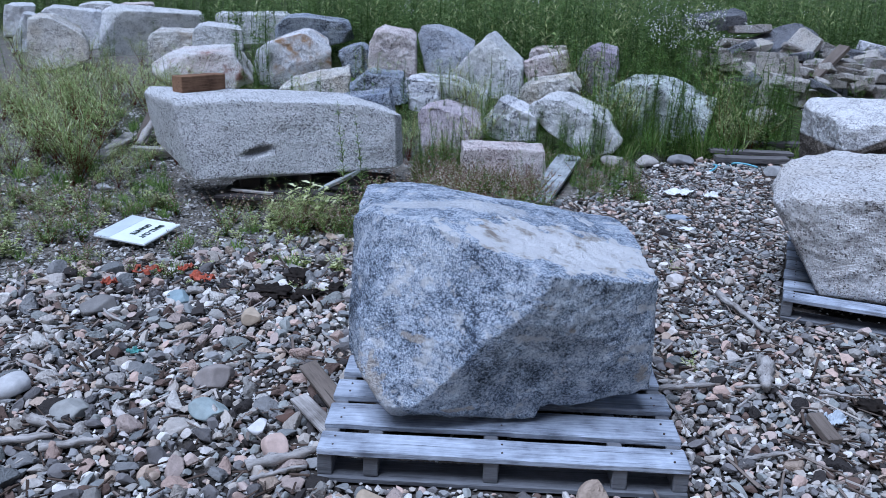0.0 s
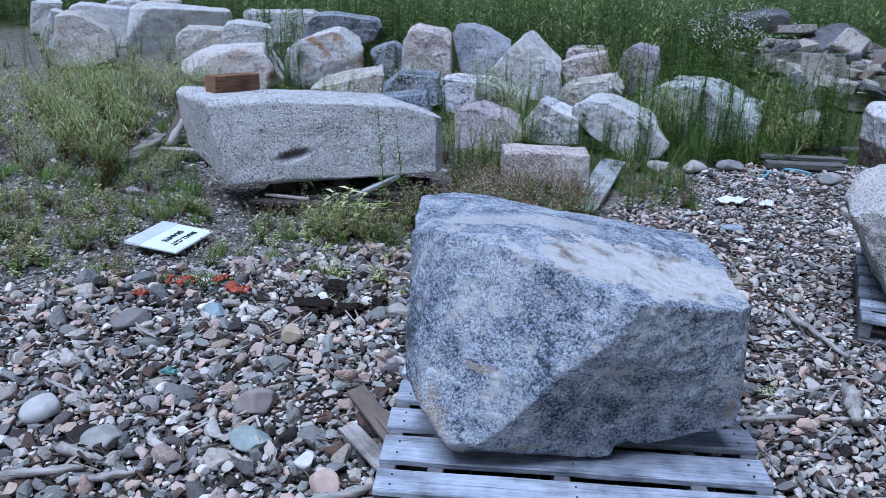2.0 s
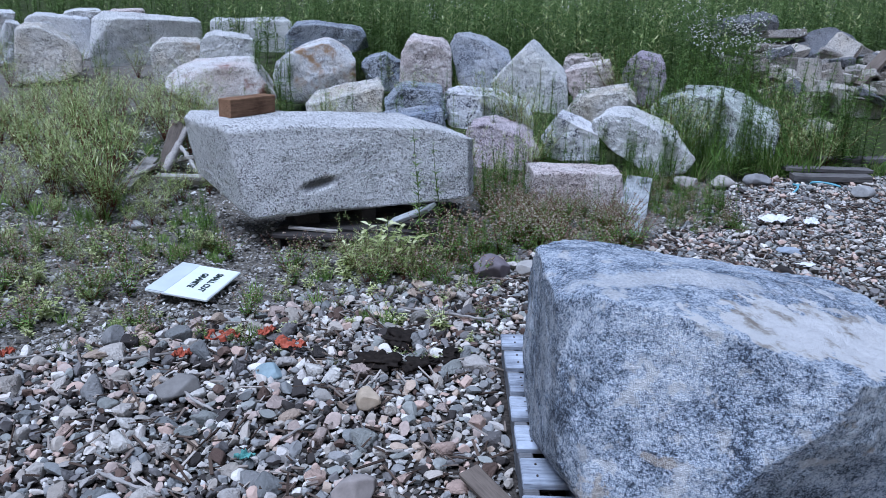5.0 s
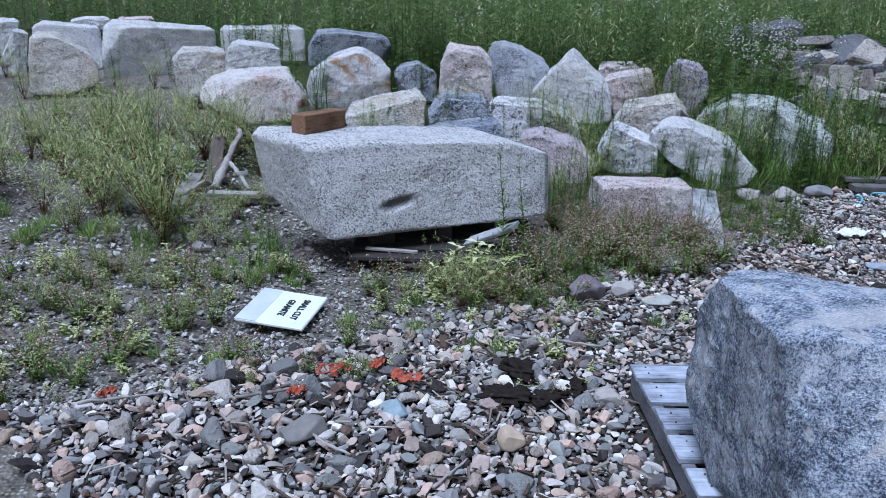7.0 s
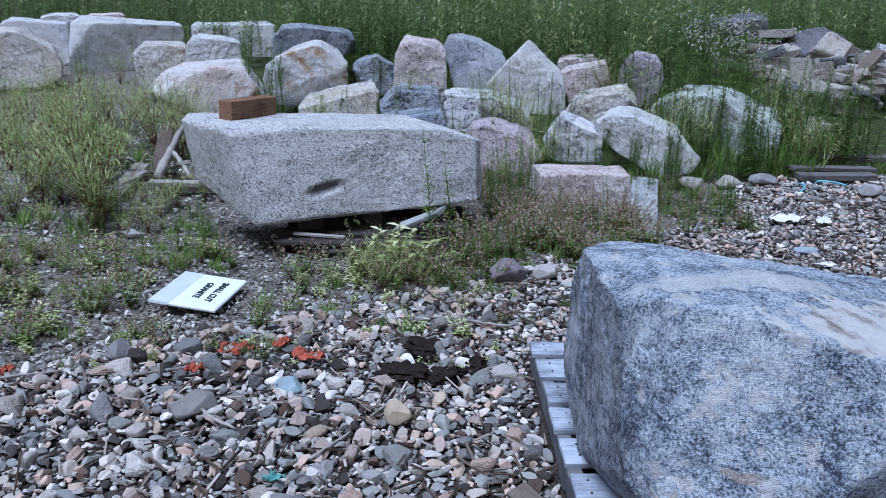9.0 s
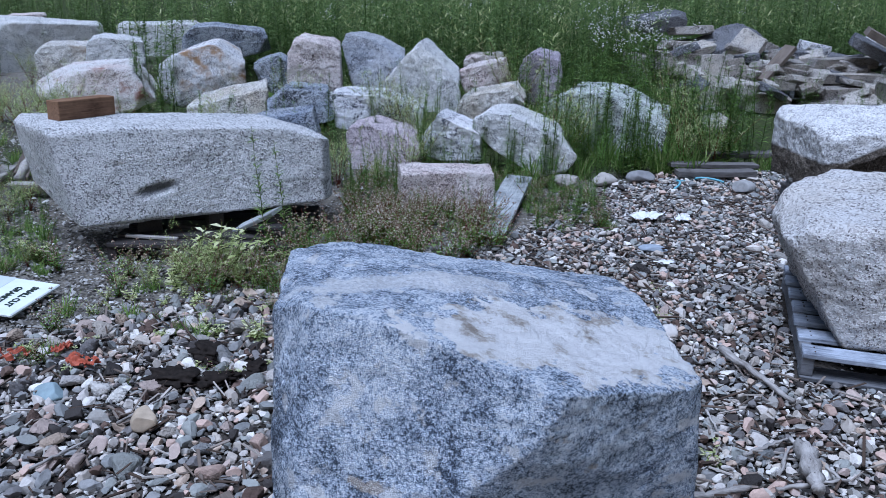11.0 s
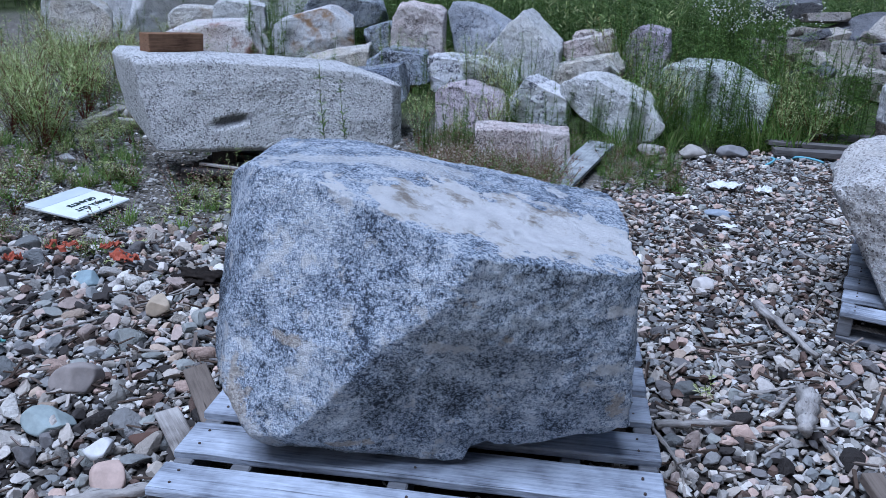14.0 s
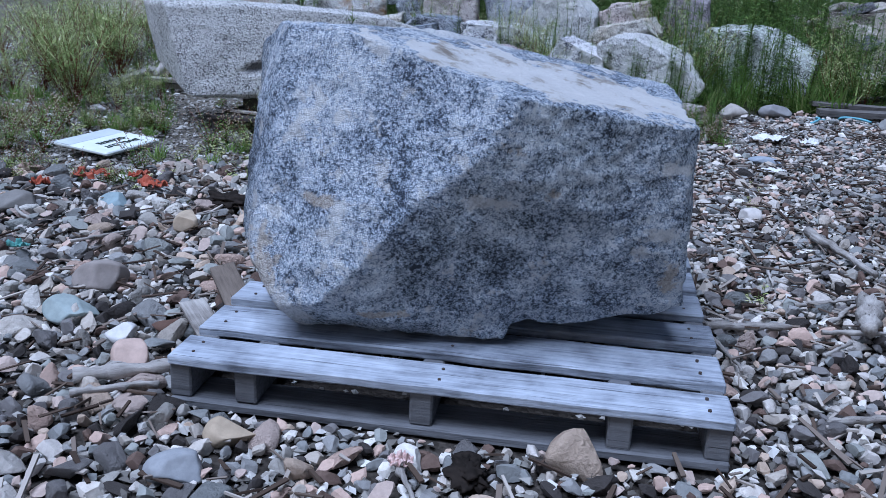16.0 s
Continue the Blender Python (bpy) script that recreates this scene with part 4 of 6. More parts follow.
def build_gravel():
    rng = np.random.RandomState(14)
    x, y, r = GRAVEL.T
    z = rise(x, y)
    order = np.argsort(-(r - 0.004 * y))
    single = set(order[:290].tolist())
    pieces = []
    stones = []
    for i in range(len(x)):
        if i in single:
            stones.append(i)
            continue
        v, f = FORMS[2 if r[i] > 0.0145 and y[i] < 4.8 else 1][rng.randint(10)]
        pieces.append((turned(v, rng, r[i]) + np.array([x[i], y[i], z[i] + r[i] * rng.uniform(0.05, 0.75)]), f))
    # fine stones between, and thinly over the earth beyond
    n = 44000
    fx, fy, fr = rng.uniform(-3.2, 3.9, n), rng.uniform(1.9, 7.4, n), rng.uniform(0.006, 0.0135, n)
    keep = (fy < gravel_edge(fx) + 0.1) & ~(on_pallet(fx, fy) & (fr > 0.008)) & (fx > -0.2 - 0.70 * (fy - 0.2)) & (fx < 0.8 + 0.60 * (fy - 0.2))
    n = 46000
    ex, ey = rng.uniform(-6.5, 1.0, n), 3.9 + 7.0 * rng.uniform(0, 1, n) ** 1.6
    er = rng.uniform(0.004, 0.010, n) * rng.choice([1, 1, 1, 1, 1, 1.3, 1.9], n)
    ekeep = (ey > gravel_edge(ex) - 0.1) & (ex > -0.9 - 0.72 * ey) & (ey < 9.5 - 1.2 * np.clip(ex + 2, 0, 9))
    grit = []
    for store, ax, ay, ar in ((grit, fx[keep], fy[keep], fr[keep]), (grit, ex[ekeep], ey[ekeep], er[ekeep])):
        az = rise(ax, ay)
        for i in range(len(ax)):
            v, f = FORMS[0][rng.randint(10)]
            store.append((turned(v, rng, ar[i] * 1.2) + np.array([ax[i], ay[i], az[i] + ar[i] * 0.3]), f))
    ob = new("gravel", mesh_of("gravel", *joined(pieces), PEBBLE, False))
    tagged(ob, "coarse river gravel in grey, blue-grey, tan and pink", "gravel", kind="stuff")
    k = Nodes("earth_grit")
    who = k.add("ShaderNodeNewGeometry").outputs["Random Per Island"]
    tone = k.ramp(who, [(0.0, (0.07, 0.063, 0.056)), (0.35, (0.20, 0.19, 0.175)), (0.7, (0.37, 0.36, 0.34)), (0.93, (0.52, 0.51, 0.49)), (1.0, (0.70, 0.70, 0.69))])
    ob = new("grit", mesh_of("grit", *joined(grit), k.done(tone, 0.85), False))
    tagged(ob, "fine grey grit strewn between the stones and over the earth", "grit", kind="stuff")
    meshes = [mesh_of("stone", v, f, PEBBLE_ONE) for v, f in FORMS[3]]
    for i in stones:
        one = under(new("stone", meshes[rng.randint(len(meshes))]), ground)
        s = r[i] * 1.06
        one.matrix_world = pose(x[i], y[i], z[i] + r[i] * 0.32, rng.uniform(-18, 18), rng.uniform(-18, 18), rng.uniform(0, 360)) @ Matrix.Diagonal((s, s, s, 1))


build_gravel()


# ---- the sign lying on the earth ----
def build_sign():
    """A white board with dark lettering, fallen flat, its lower strip greyed."""
    m = pose(-1.812, 4.838, 0.053, -4, 1, -104)
    root = empty("fallen_sign", m, "white plastic sign lettered SMALL CUT GRANITE fallen on the earth", "sign")
    bm = plank_bm(0.39, 0.34, 0.018, 5, 0.006, 0.002, 3)
    part("board", bm, plain("sign_white", (0.74, 0.80, 0.80), 0.5, 0.06, 9.0), root)
    bm = plank_bm(0.388, 0.105, 0.004, 6, 0.001, 0.0005, 2)
    strip = part("lower_strip", bm, plain("sign_grey", (0.56, 0.62, 0.66), 0.5, 0.08, 9.0), root, "greyed strip without lettering")
    strip.location = (0, -0.117, 0.0085)
    ink = plain("sign_ink", (0.03, 0.045, 0.04), 0.6)
    for words, y, size in (("SMALL CUT", 0.090, 0.046), ("GRANITE", 0.020, 0.046)):
        c = bpy.data.curves.new("lettering", "FONT")
        c.body, c.size, c.align_x, c.align_y, c.extrude = words, size, "CENTER", "CENTER", 0.0006
        c.offset = 0.0012
        c.materials.append(ink)
        ob = under(new("lettering", c), root)
        ob.location = (0, y, 0.0115)
        tagged(ob, "dark block letters reading " + words)


build_sign()


# ---- driftwood, boards and scraps ----
def stick(x0, y0, x1, y1, r, seed, z=0.03, rise_end=0.0, label="bleached driftwood stick lying on the gravel", material=None):
    rng = np.random.RandomState(seed)
    n = 14
    u = np.linspace(0, 1, n)
    p = np.stack([x0 + (x1 - x0) * u, y0 + (y1 - y0) * u, rise(x0 + (x1 - x0) * u, y0 + (y1 - y0) * u) + z + rise_end * u], 1)
    long = math.hypot(x1 - x0, y1 - y0)
    p[1:-1, :2] += rng.uniform(-0.014, 0.014, (n - 2, 2)) * long + np.cumsum(rng.uniform(-0.012, 0.012, (n - 2, 2)), axis=0) * long
    v, f = tube(p, 0.85 * r * (1 - 0.45 * u) * rng.uniform(0.7, 1.2, n), 9, seed, 0.3)
    mid = v.mean(axis=0)
    a = math.atan2(y1 - y0, x1 - x0)
    c, s = math.cos(a), math.sin(a)
    w = v - mid
    w = np.stack([w[:, 0] * c + w[:, 1] * s, -w[:, 0] * s + w[:, 1] * c, w[:, 2]], 1)
    ob = new("driftwood", mesh_of("driftwood", w, f, material or DRIFT_WOOD))
    ob.matrix_world = pose(*mid, 0, 0, math.degrees(a))
    return tagged(ob, label, "driftwood", "driftwood on the gravel")


STICKS = ((-1.72, 3.82, -1.43, 3.55, 0.013), (-1.72, 3.15, -1.48, 3.02, 0.011), (-1.46, 2.68, -1.27, 2.62, 0.024), (-1.55, 2.50, -1.31, 2.57, 0.022), (-1.32, 2.49, -1.12, 2.58, 0.021),
          (-0.60, 2.42, -0.36, 2.56, 0.026), (-0.57, 2.35, -0.40, 2.43, 0.014), (0.92, 3.04, 1.16, 3.09, 0.019), (1.28, 3.15, 1.42, 3.32, 0.010),
          (1.43, 3.37, 1.47, 3.12, 0.012), (1.22, 3.28, 1.42, 3.38, 0.010), (1.24, 3.08, 1.50, 3.11, 0.011), (1.47, 4.08, 1.57, 3.62, 0.021), (1.40, 3.04, 1.41, 2.90, 0.010),
          (1.20, 2.92, 1.30, 3.02, 0.008), (1.21, 3.59, 1.19, 3.44, 0.007), (0.91, 3.02, 0.96, 2.78, 0.009), (1.73, 2.83, 1.85, 2.74, 0.008), (1.58, 3.08, 1.72, 3.02, 0.009),
          (-1.9, 3.98, -1.62, 4.06, 0.010), (-2.5, 3.95, -2.2, 4.02, 0.009), (-0.95, 3.62, -0.80, 3.85, 0.008), (-1.15, 3.35, -1.02, 3.52, 0.007), (1.85, 4.9, 1.95, 4.7, 0.008),
          (1.5, 4.45, 1.66, 4.62, 0.007), (-0.75, 4.55, -0.3, 4.42, 0.012), (-0.35, 5.15, 0.1, 5.2, 0.011), (1.1, 2.55, 1.32, 2.62, 0.012), (0.2, 2.2, 0.26, 2.05, 0.009))
for i, (x0, y0, x1, y1, r) in enumerate(STICKS):
    stick(x0, y0, x1, y1, r, 40 + i, 0.025 + r * 0.6)


def board(m, size, seed, label, material, category="board"):
    ob = part("board", plank_bm(*size, seed, 0.003, 0.006, 6), material, None)
    ob.matrix_world = m
    return tagged(ob, label, category)


BROWN_WOOD = weathered_wood("brown_weathered_wood", (0.24, 0.20, 0.17), (0.08, 0.065, 0.055))
PALE_BOARD = weathered_wood("pale_dirty_board", (0.50, 0.53, 0.54), (0.13, 0.14, 0.14), 0, 0.9)
board(pose(-0.413, 2.934, 0.065, 10, 6, -58), (0.33, 0.075, 0.022), 3, "brown weathered board end lying beside the pallet", BROWN_WOOD)
board(pose(-0.415, 2.738, 0.05, 4, 3, -52), (0.28, 0.07, 0.018), 4, "grey weathered board end lying beside the pallet", DRIFT_WOOD)
stick(1.42, 3.27, 1.33, 3.0, 0.042, 99, 0.06, 0.02, "splintered grey chunk of broken wood on gravel")
board(pose(1.455, 2.74, 0.05, 0, 10, -80), (0.15, 0.06, 0.03), 6, "brown broken board end on gravel", BROWN_WOOD)
board(pose(0.88, 6.33, 0.085, 2, -3, 72), (1.30, 0.19, 0.030), 7, "pale dirty board lying among the weeds beside the cut stone", PALE_BOARD)
board(pose(-2.75, 6.98, 0.10, 5, -4, 90), (0.72, 0.11, 0.03), 8, "grey weathered board lying under the weeds", DRIFT_WOOD)
board(pose(-2.62, 7.45, 0.22, 30, -18, 95), (0.75, 0.10, 0.035), 9, "dark weathered plank propped among the weeds", BROWN_WOOD)
board(pose(-2.45, 7.2, 0.16, 0, -15, -62), (0.5, 0.08, 0.03), 10, "grey weathered board lying under the weeds", DRIFT_WOOD)
board(pose(-2.28, 6.84, 0.07, 0, 0, 2), (0.42, 0.07, 0.035), 11, "grey weathered board lying under the weeds", DRIFT_WOOD)
stick(-2.53, 6.92, -2.40, 7.32, 0.040, 131, 0.09, 0.34, "grey forked root of driftwood propped beside the block")
stick(-2.47, 7.12, -2.27, 6.90, 0.026, 132, 0.26, -0.18, "grey forked branch of driftwood beside the block")
stick(-2.80, 6.72, -2.62, 7.02, 0.030, 133, 0.05, 0.06, "splintered grey driftwood lying under the weeds")
board(pose(-2.33, 6.80, 0.115, 0, 0, -3), (0.46, 0.09, 0.03), 16, "grey weathered board lying on another board", DRIFT_WOOD)
board(pose(-2.48, 6.38, 0.05, 0, 0, 12), (0.28, 0.03, 0.015), 12, "thin grey lath lying on stony earth", DRIFT_WOOD)
board(pose(-0.69, 5.60, 0.20, 15, -27, -38), (0.36, 0.10, 0.022), 13, "grey broken board jutting out below the long block", PALE_BOARD)
board(pose(-1.27, 5.52, 0.128, 0, 1, -8), (0.30, 0.028, 0.016), 14, "pale stick of wood lying on a dark timber", DRIFT_WOOD)
board(pose(-1.02, 5.98, 0.160, 0, 0, 107), (0.5, 0.09, 0.095), 15, "dark rotten timber under the long granite block", DARK_WOOD, "timber")


def crumpled(name, m, size, material, label, category, seed, lift=0.03, holes=0.0):
    """A thin torn sheet, crumpled: a grid with folds, given thickness."""
    n = 36
    u = np.linspace(-1, 1, n)
    gx, gy = np.meshgrid(u, u)
    p = np.stack([gx.ravel(), gy.ravel(), np.zeros(n * n)], 1)
    edge = 0.85 + 0.14 * fbm(p, 0.7, 3, seed)
    z = np.abs(fbm(p, 0.55, 4, seed + 1)) * lift * 2
    q = np.stack([p[:, 0] * size[0] * edge, p[:, 1] * size[1] * edge, z], 1)
    i = (np.arange(n - 1)[:, None] * n + np.arange(n - 1)[None, :]).ravel()
    f = np.stack([i, i + 1, i + n + 1, i + n], 1)
    mid = p[f].mean(axis=1)
    keep = (np.hypot(mid[:, 0], mid[:, 1]) < 0.95 + 0.25 * fbm(mid, 0.4, 3, seed + 3)) & (fbm(mid, 0.45, 2, seed + 4) > holes - 0.9)
    ob = new(name, mesh_of(name, q, f[keep], material, True))
    mod = ob.modifiers.new("thickness", "SOLIDIFY")
    mod.thickness = 0.002
    ob.matrix_world = m
    return tagged(ob, label, category)


ORANGE = plain("orange_plastic", (0.40, 0.10, 0.06), 0.5)
BAG = plain("white_plastic", (0.70, 0.72, 0.75), 0.35, 0.12)
for i, (x, y, a, sx, sy, h) in enumerate(((-1.53, 4.17, 20, 0.09, 0.04, 0.9), (-1.34, 4.23, 60, 0.06, 0.035, 0.8), (-1.22, 4.10, -20, 0.085, 0.05, 0.75), (-1.66, 3.99, 10, 0.05, 0.03, 0.8), (-2.4, 4.0, 40, 0.05, 0.03, 0.8))):
    crumpled("plastic_scrap", pose(x, y, 0.045, 8, 5, a), (sx, sy), ORANGE, "torn scrap of orange plastic on the gravel", "plastic scrap", 70 + i, 0.028, h - 0.25)
crumpled("plastic_bag", pose(1.78, 6.05, 0.06, 0, 0, 10), (0.16, 0.09), BAG, "crumpled white plastic bag on the gravel", "plastic bag", 80, 0.028)
crumpled("plastic_bag", pose(2.0, 6.0, 0.06, 0, 0, 30), (0.08, 0.06), BAG, "crumpled white plastic bag on the gravel", "plastic bag", 81, 0.022)
crumpled("paper_scrap", pose(1.60, 5.20, 0.045, 0, 0, 5), (0.085, 0.04), BAG, "flat white paper scrap on the gravel", "paper scrap", 82, 0.012)
crumpled("cloth_scrap", pose(1.52, 2.80, 0.05, 0, 0, 20), (0.055, 0.045), plain("grey_cloth", (0.45, 0.5, 0.55), 0.8), "small grey-blue cloth scrap on the gravel", "cloth scrap", 83, 0.03)
crumpled("paper_scrap", pose(0.20, 2.21, 0.04, 25, 0, 20), (0.028, 0.022), plain("white_red_paper", (0.72, 0.55, 0.52), 0.6), "little white and red paper scrap on gravel", "paper scrap", 84, 0.02)
crumpled("plastic_scrap", pose(-1.25, 3.21, 0.05, 0, 0, 20), (0.045, 0.02), plain("turquoise_plastic", (0.13, 0.36, 0.34), 0.5), "small torn scrap of turquoise plastic", "plastic scrap", 85, 0.02)
crumpled("bag_on_earth", pose(-3.35, 5.55, 0.03, 0, 0, 0), (0.05, 0.04), BAG, "small white plastic piece on stony earth", "plastic scrap", 86, 0.02)
ROPE = plain("blue_rope", (0.16, 0.42, 0.52), 0.6)
u = np.linspace(0, 1, 26)
v, f = tube(np.stack([2.22 + 0.42 * u + 0.03 * np.sin(14 * u), 6.78 + 0.32 * np.sin(2.6 * u), 0.06 + 0.02 * np.sin(9 * u)], 1), np.full(26, 0.009), 6)
rope = new("rope", mesh_of("rope", v, f, ROPE))
tagged(rope, "frayed pale blue rope end lying on the gravel", "rope")


def bark_lump(x, y, r, seed):
    v, f = sphere(4)
    w = v * np.array([1.2, 0.8, 0.36]) * (1 + 1.1 * fbm(v, 0.4, 5, seed)[:, None]) * r
    ob = new("bark_lump", mesh_of("bark_lump", w, f, BARK))
    ob.matrix_world = pose(x, y, float(rise(np.array(x), np.array(y))) + r * 0.45, 0, 0, seed * 40)
    return tagged(ob, "black rotten lump of bark and debris on gravel", "bark")


BARK = plain("black_bark", (0.018, 0.014, 0.012), 0.9, 0.5, 40.0)
for i, (x, y, r) in enumerate(((-0.73, 4.19, 0.07), (-0.82, 3.96, 0.075), (-0.65, 3.95, 0.06), (-0.52, 4.05, 0.05), (0.33, 2.23, 0.045), (1.75, 2.95, 0.06))):
    bark_lump(x, y, r, 3 + i)

# a few larger single stones on the ground
def field_stone(x, y, axes, yaw, colour, seed, label):
    v, f = sphere(4)
    rng = np.random.RandomState(seed)
    w = v.copy()
    for c in range(7):
        n = rng.normal(0, 1, 3)
        n /= np.linalg.norm(n)
        w = w - np.clip(w @ n - rng.uniform(0.5, 0.8), 0, None)[:, None] * n * 0.96
    w = w * (1 + 0.06 * fbm(v, 0.6, 4, seed)[:, None]) * np.array(axes)
    k = Nodes("field_stone")
    at = k.place()
    n = k.noise(at, 18.0, 6.0, 0.65)
    c = k.ramp(n, [(0.3, tuple(q * 0.65 for q in colour)), (0.7, colour)])
    k.bump(k.noise(at, 90.0, 4.0), 0.3, 0.004)
    ob = new("field_stone", mesh_of("field_stone", w, f, k.done(c, 0.75)))
    ob.matrix_world = pose(x, y, float(rise(np.array(x), np.array(y))) + axes[2] * 0.7, rng.uniform(-8, 8), rng.uniform(-8, 8), yaw)
    return tagged(ob, label, "stone", "single stones on the gravel")


field_stone(-0.82, 2.79, (0.082, 0.062, 0.045), -6, (0.38, 0.45, 0.45), 1, "smooth green-grey oval stone on the gravel")
field_stone(-0.86, 3.02, (0.085, 0.06, 0.055), 30, (0.36, 0.32, 0.30), 2, "rough brown-grey stone on the gravel")
field_stone(-1.62, 3.72, (0.12, 0.075, 0.05), 10, (0.25, 0.24, 0.23), 3, "broad dark grey stone on the gravel")
field_stone(-1.27, 3.88, (0.065, 0.05, 0.035), 0, (0.32, 0.42, 0.46), 4, "blue-green oval stone on the gravel")
field_stone(-0.85, 3.62, (0.05, 0.075, 0.05), 10, (0.55, 0.45, 0.34), 5, "tan pointed stone on the gravel")
field_stone(-0.24, 5.05, (0.11, 0.085, 0.08), 20, (0.24, 0.21, 0.23), 6, "purple-grey round cobble at the gravel's edge")
field_stone(1.30, 4.28, (0.062, 0.05, 0.04), 20, (0.70, 0.66, 0.63), 7, "pale rounded stone on the gravel")
field_stone(-1.62, 2.92, (0.085, 0.07, 0.05), 70, (0.60, 0.60, 0.60), 8, "pale grey blocky stone on the gravel")
field_stone(-1.33, 2.76, (0.075, 0.06, 0.04), 10, (0.40, 0.40, 0.38), 9, "flat grey stone on the gravel")
field_stone(-0.53, 2.55, (0.045, 0.065, 0.05), 30, (0.66, 0.50, 0.43), 10, "pinkish tan oval stone on the gravel")
field_stone(-0.62, 2.68, (0.05, 0.04, 0.035), 10, (0.74, 0.74, 0.74), 11, "white angular stone beside driftwood")
field_stone(-0.50, 2.76, (0.075, 0.04, 0.03), 15, (0.15, 0.09, 0.07), 12, "dark red-brown flat stone on the gravel")
field_stone(-0.17, 2.27, (0.06, 0.045, 0.035), -5, (0.52, 0.42, 0.31), 13, "mottled tan stone beside the pallet")
field_stone(-0.22, 2.13, (0.065, 0.05, 0.035), 10, (0.38, 0.40, 0.43), 14, "grey angular stone on the gravel")
field_stone(1.85, 2.95, (0.08, 0.06, 0.045), 10, (0.42, 0.44, 0.46), 15, "grey broad stone on the gravel")
field_stone(1.62, 5.45, (0.09, 0.055, 0.03), -10, (0.38, 0.44, 0.52), 16, "flat blue-grey stone on the gravel")
field_stone(1.45, 6.95, (0.12, 0.08, 0.06), 0, (0.46, 0.43, 0.40), 17, "rounded grey-tan cobble at the edge of the weeds")
field_stone(1.75, 7.0, (0.10, 0.08, 0.06), 0, (0.50, 0.47, 0.44), 18, "rounded grey-tan cobble at the edge of the weeds")
field_stone(2.05, 7.05, (0.12, 0.08, 0.06), 0, (0.30, 0.30, 0.31), 19, "rounded dark grey cobble at the edge of the weeds")
field_stone(-2.42, 5.85, (0.06, 0.04, 0.03), 0, (0.52, 0.52, 0.52), 20, "pale grey stone on stony earth")
field_stone(-0.02, 5.1, (0.09, 0.06, 0.05), 30, (0.50, 0.48, 0.46), 21, "grey cobble at the gravel's edge")
field_stone(0.12, 4.95, (0.10, 0.06, 0.04), 10, (0.48, 0.50, 0.46), 22, "greenish grey cobble at the gravel's edge")


# ---- heap of split slabs at the back ----
def slab(centre, size, turn, kind, seed, label):
    """A split slab: an uneven six-sided block with knocked corners and worn edges."""
    rng = random.Random(seed)
    bm = bmesh.new()
    bmesh.ops.create_cube(bm, size=1.0)
    for v in bm.verts:
        v.co = Vector((v.co.x * size[0] * rng.uniform(0.82, 1.12), v.co.y * size[1] * rng.uniform(0.8, 1.12), v.co.z * size[2] * rng.uniform(0.75, 1.15)))
    for c in range(3):
        way = Vector((rng.choice((-1, 1)) / size[0], rng.choice((-1, 1)) / size[1], rng.choice((-1, 1)) * rng.uniform(0.2, 1) / size[2])).normalized()
        reach = max(v.co.dot(way) for v in bm.verts)
        cut = bmesh.ops.bisect_plane(bm, geom=list(bm.verts) + list(bm.edges) + list(bm.faces), plane_co=way * reach * rng.uniform(0.78, 0.92), plane_no=way, clear_outer=True)
        bmesh.ops.holes_fill(bm, edges=[e for e in cut["geom_cut"] if isinstance(e, bmesh.types.BMEdge)])
    bmesh.ops.bevel(bm, geom=list(bm.edges), offset=0.006, segments=1, affect="EDGES")
    bmesh.ops.triangulate(bm, faces=bm.faces)
    bmesh.ops.subdivide_edges(bm, edges=[e for e in bm.edges if e.calc_length() > 0.09], cuts=2, use_grid_fill=True)
    for v in bm.verts:
        v.co += 0.010 * noise.noise_vector(v.co * 9 + Vector((seed * 1.7, 0, 0)))
    ob = part("stone_slab", bm, GRANITE[kind], None)
    ob.matrix_world = pose(*centre, *turn)
    return tagged(ob, label, "stone slab", "heap of split slabs")


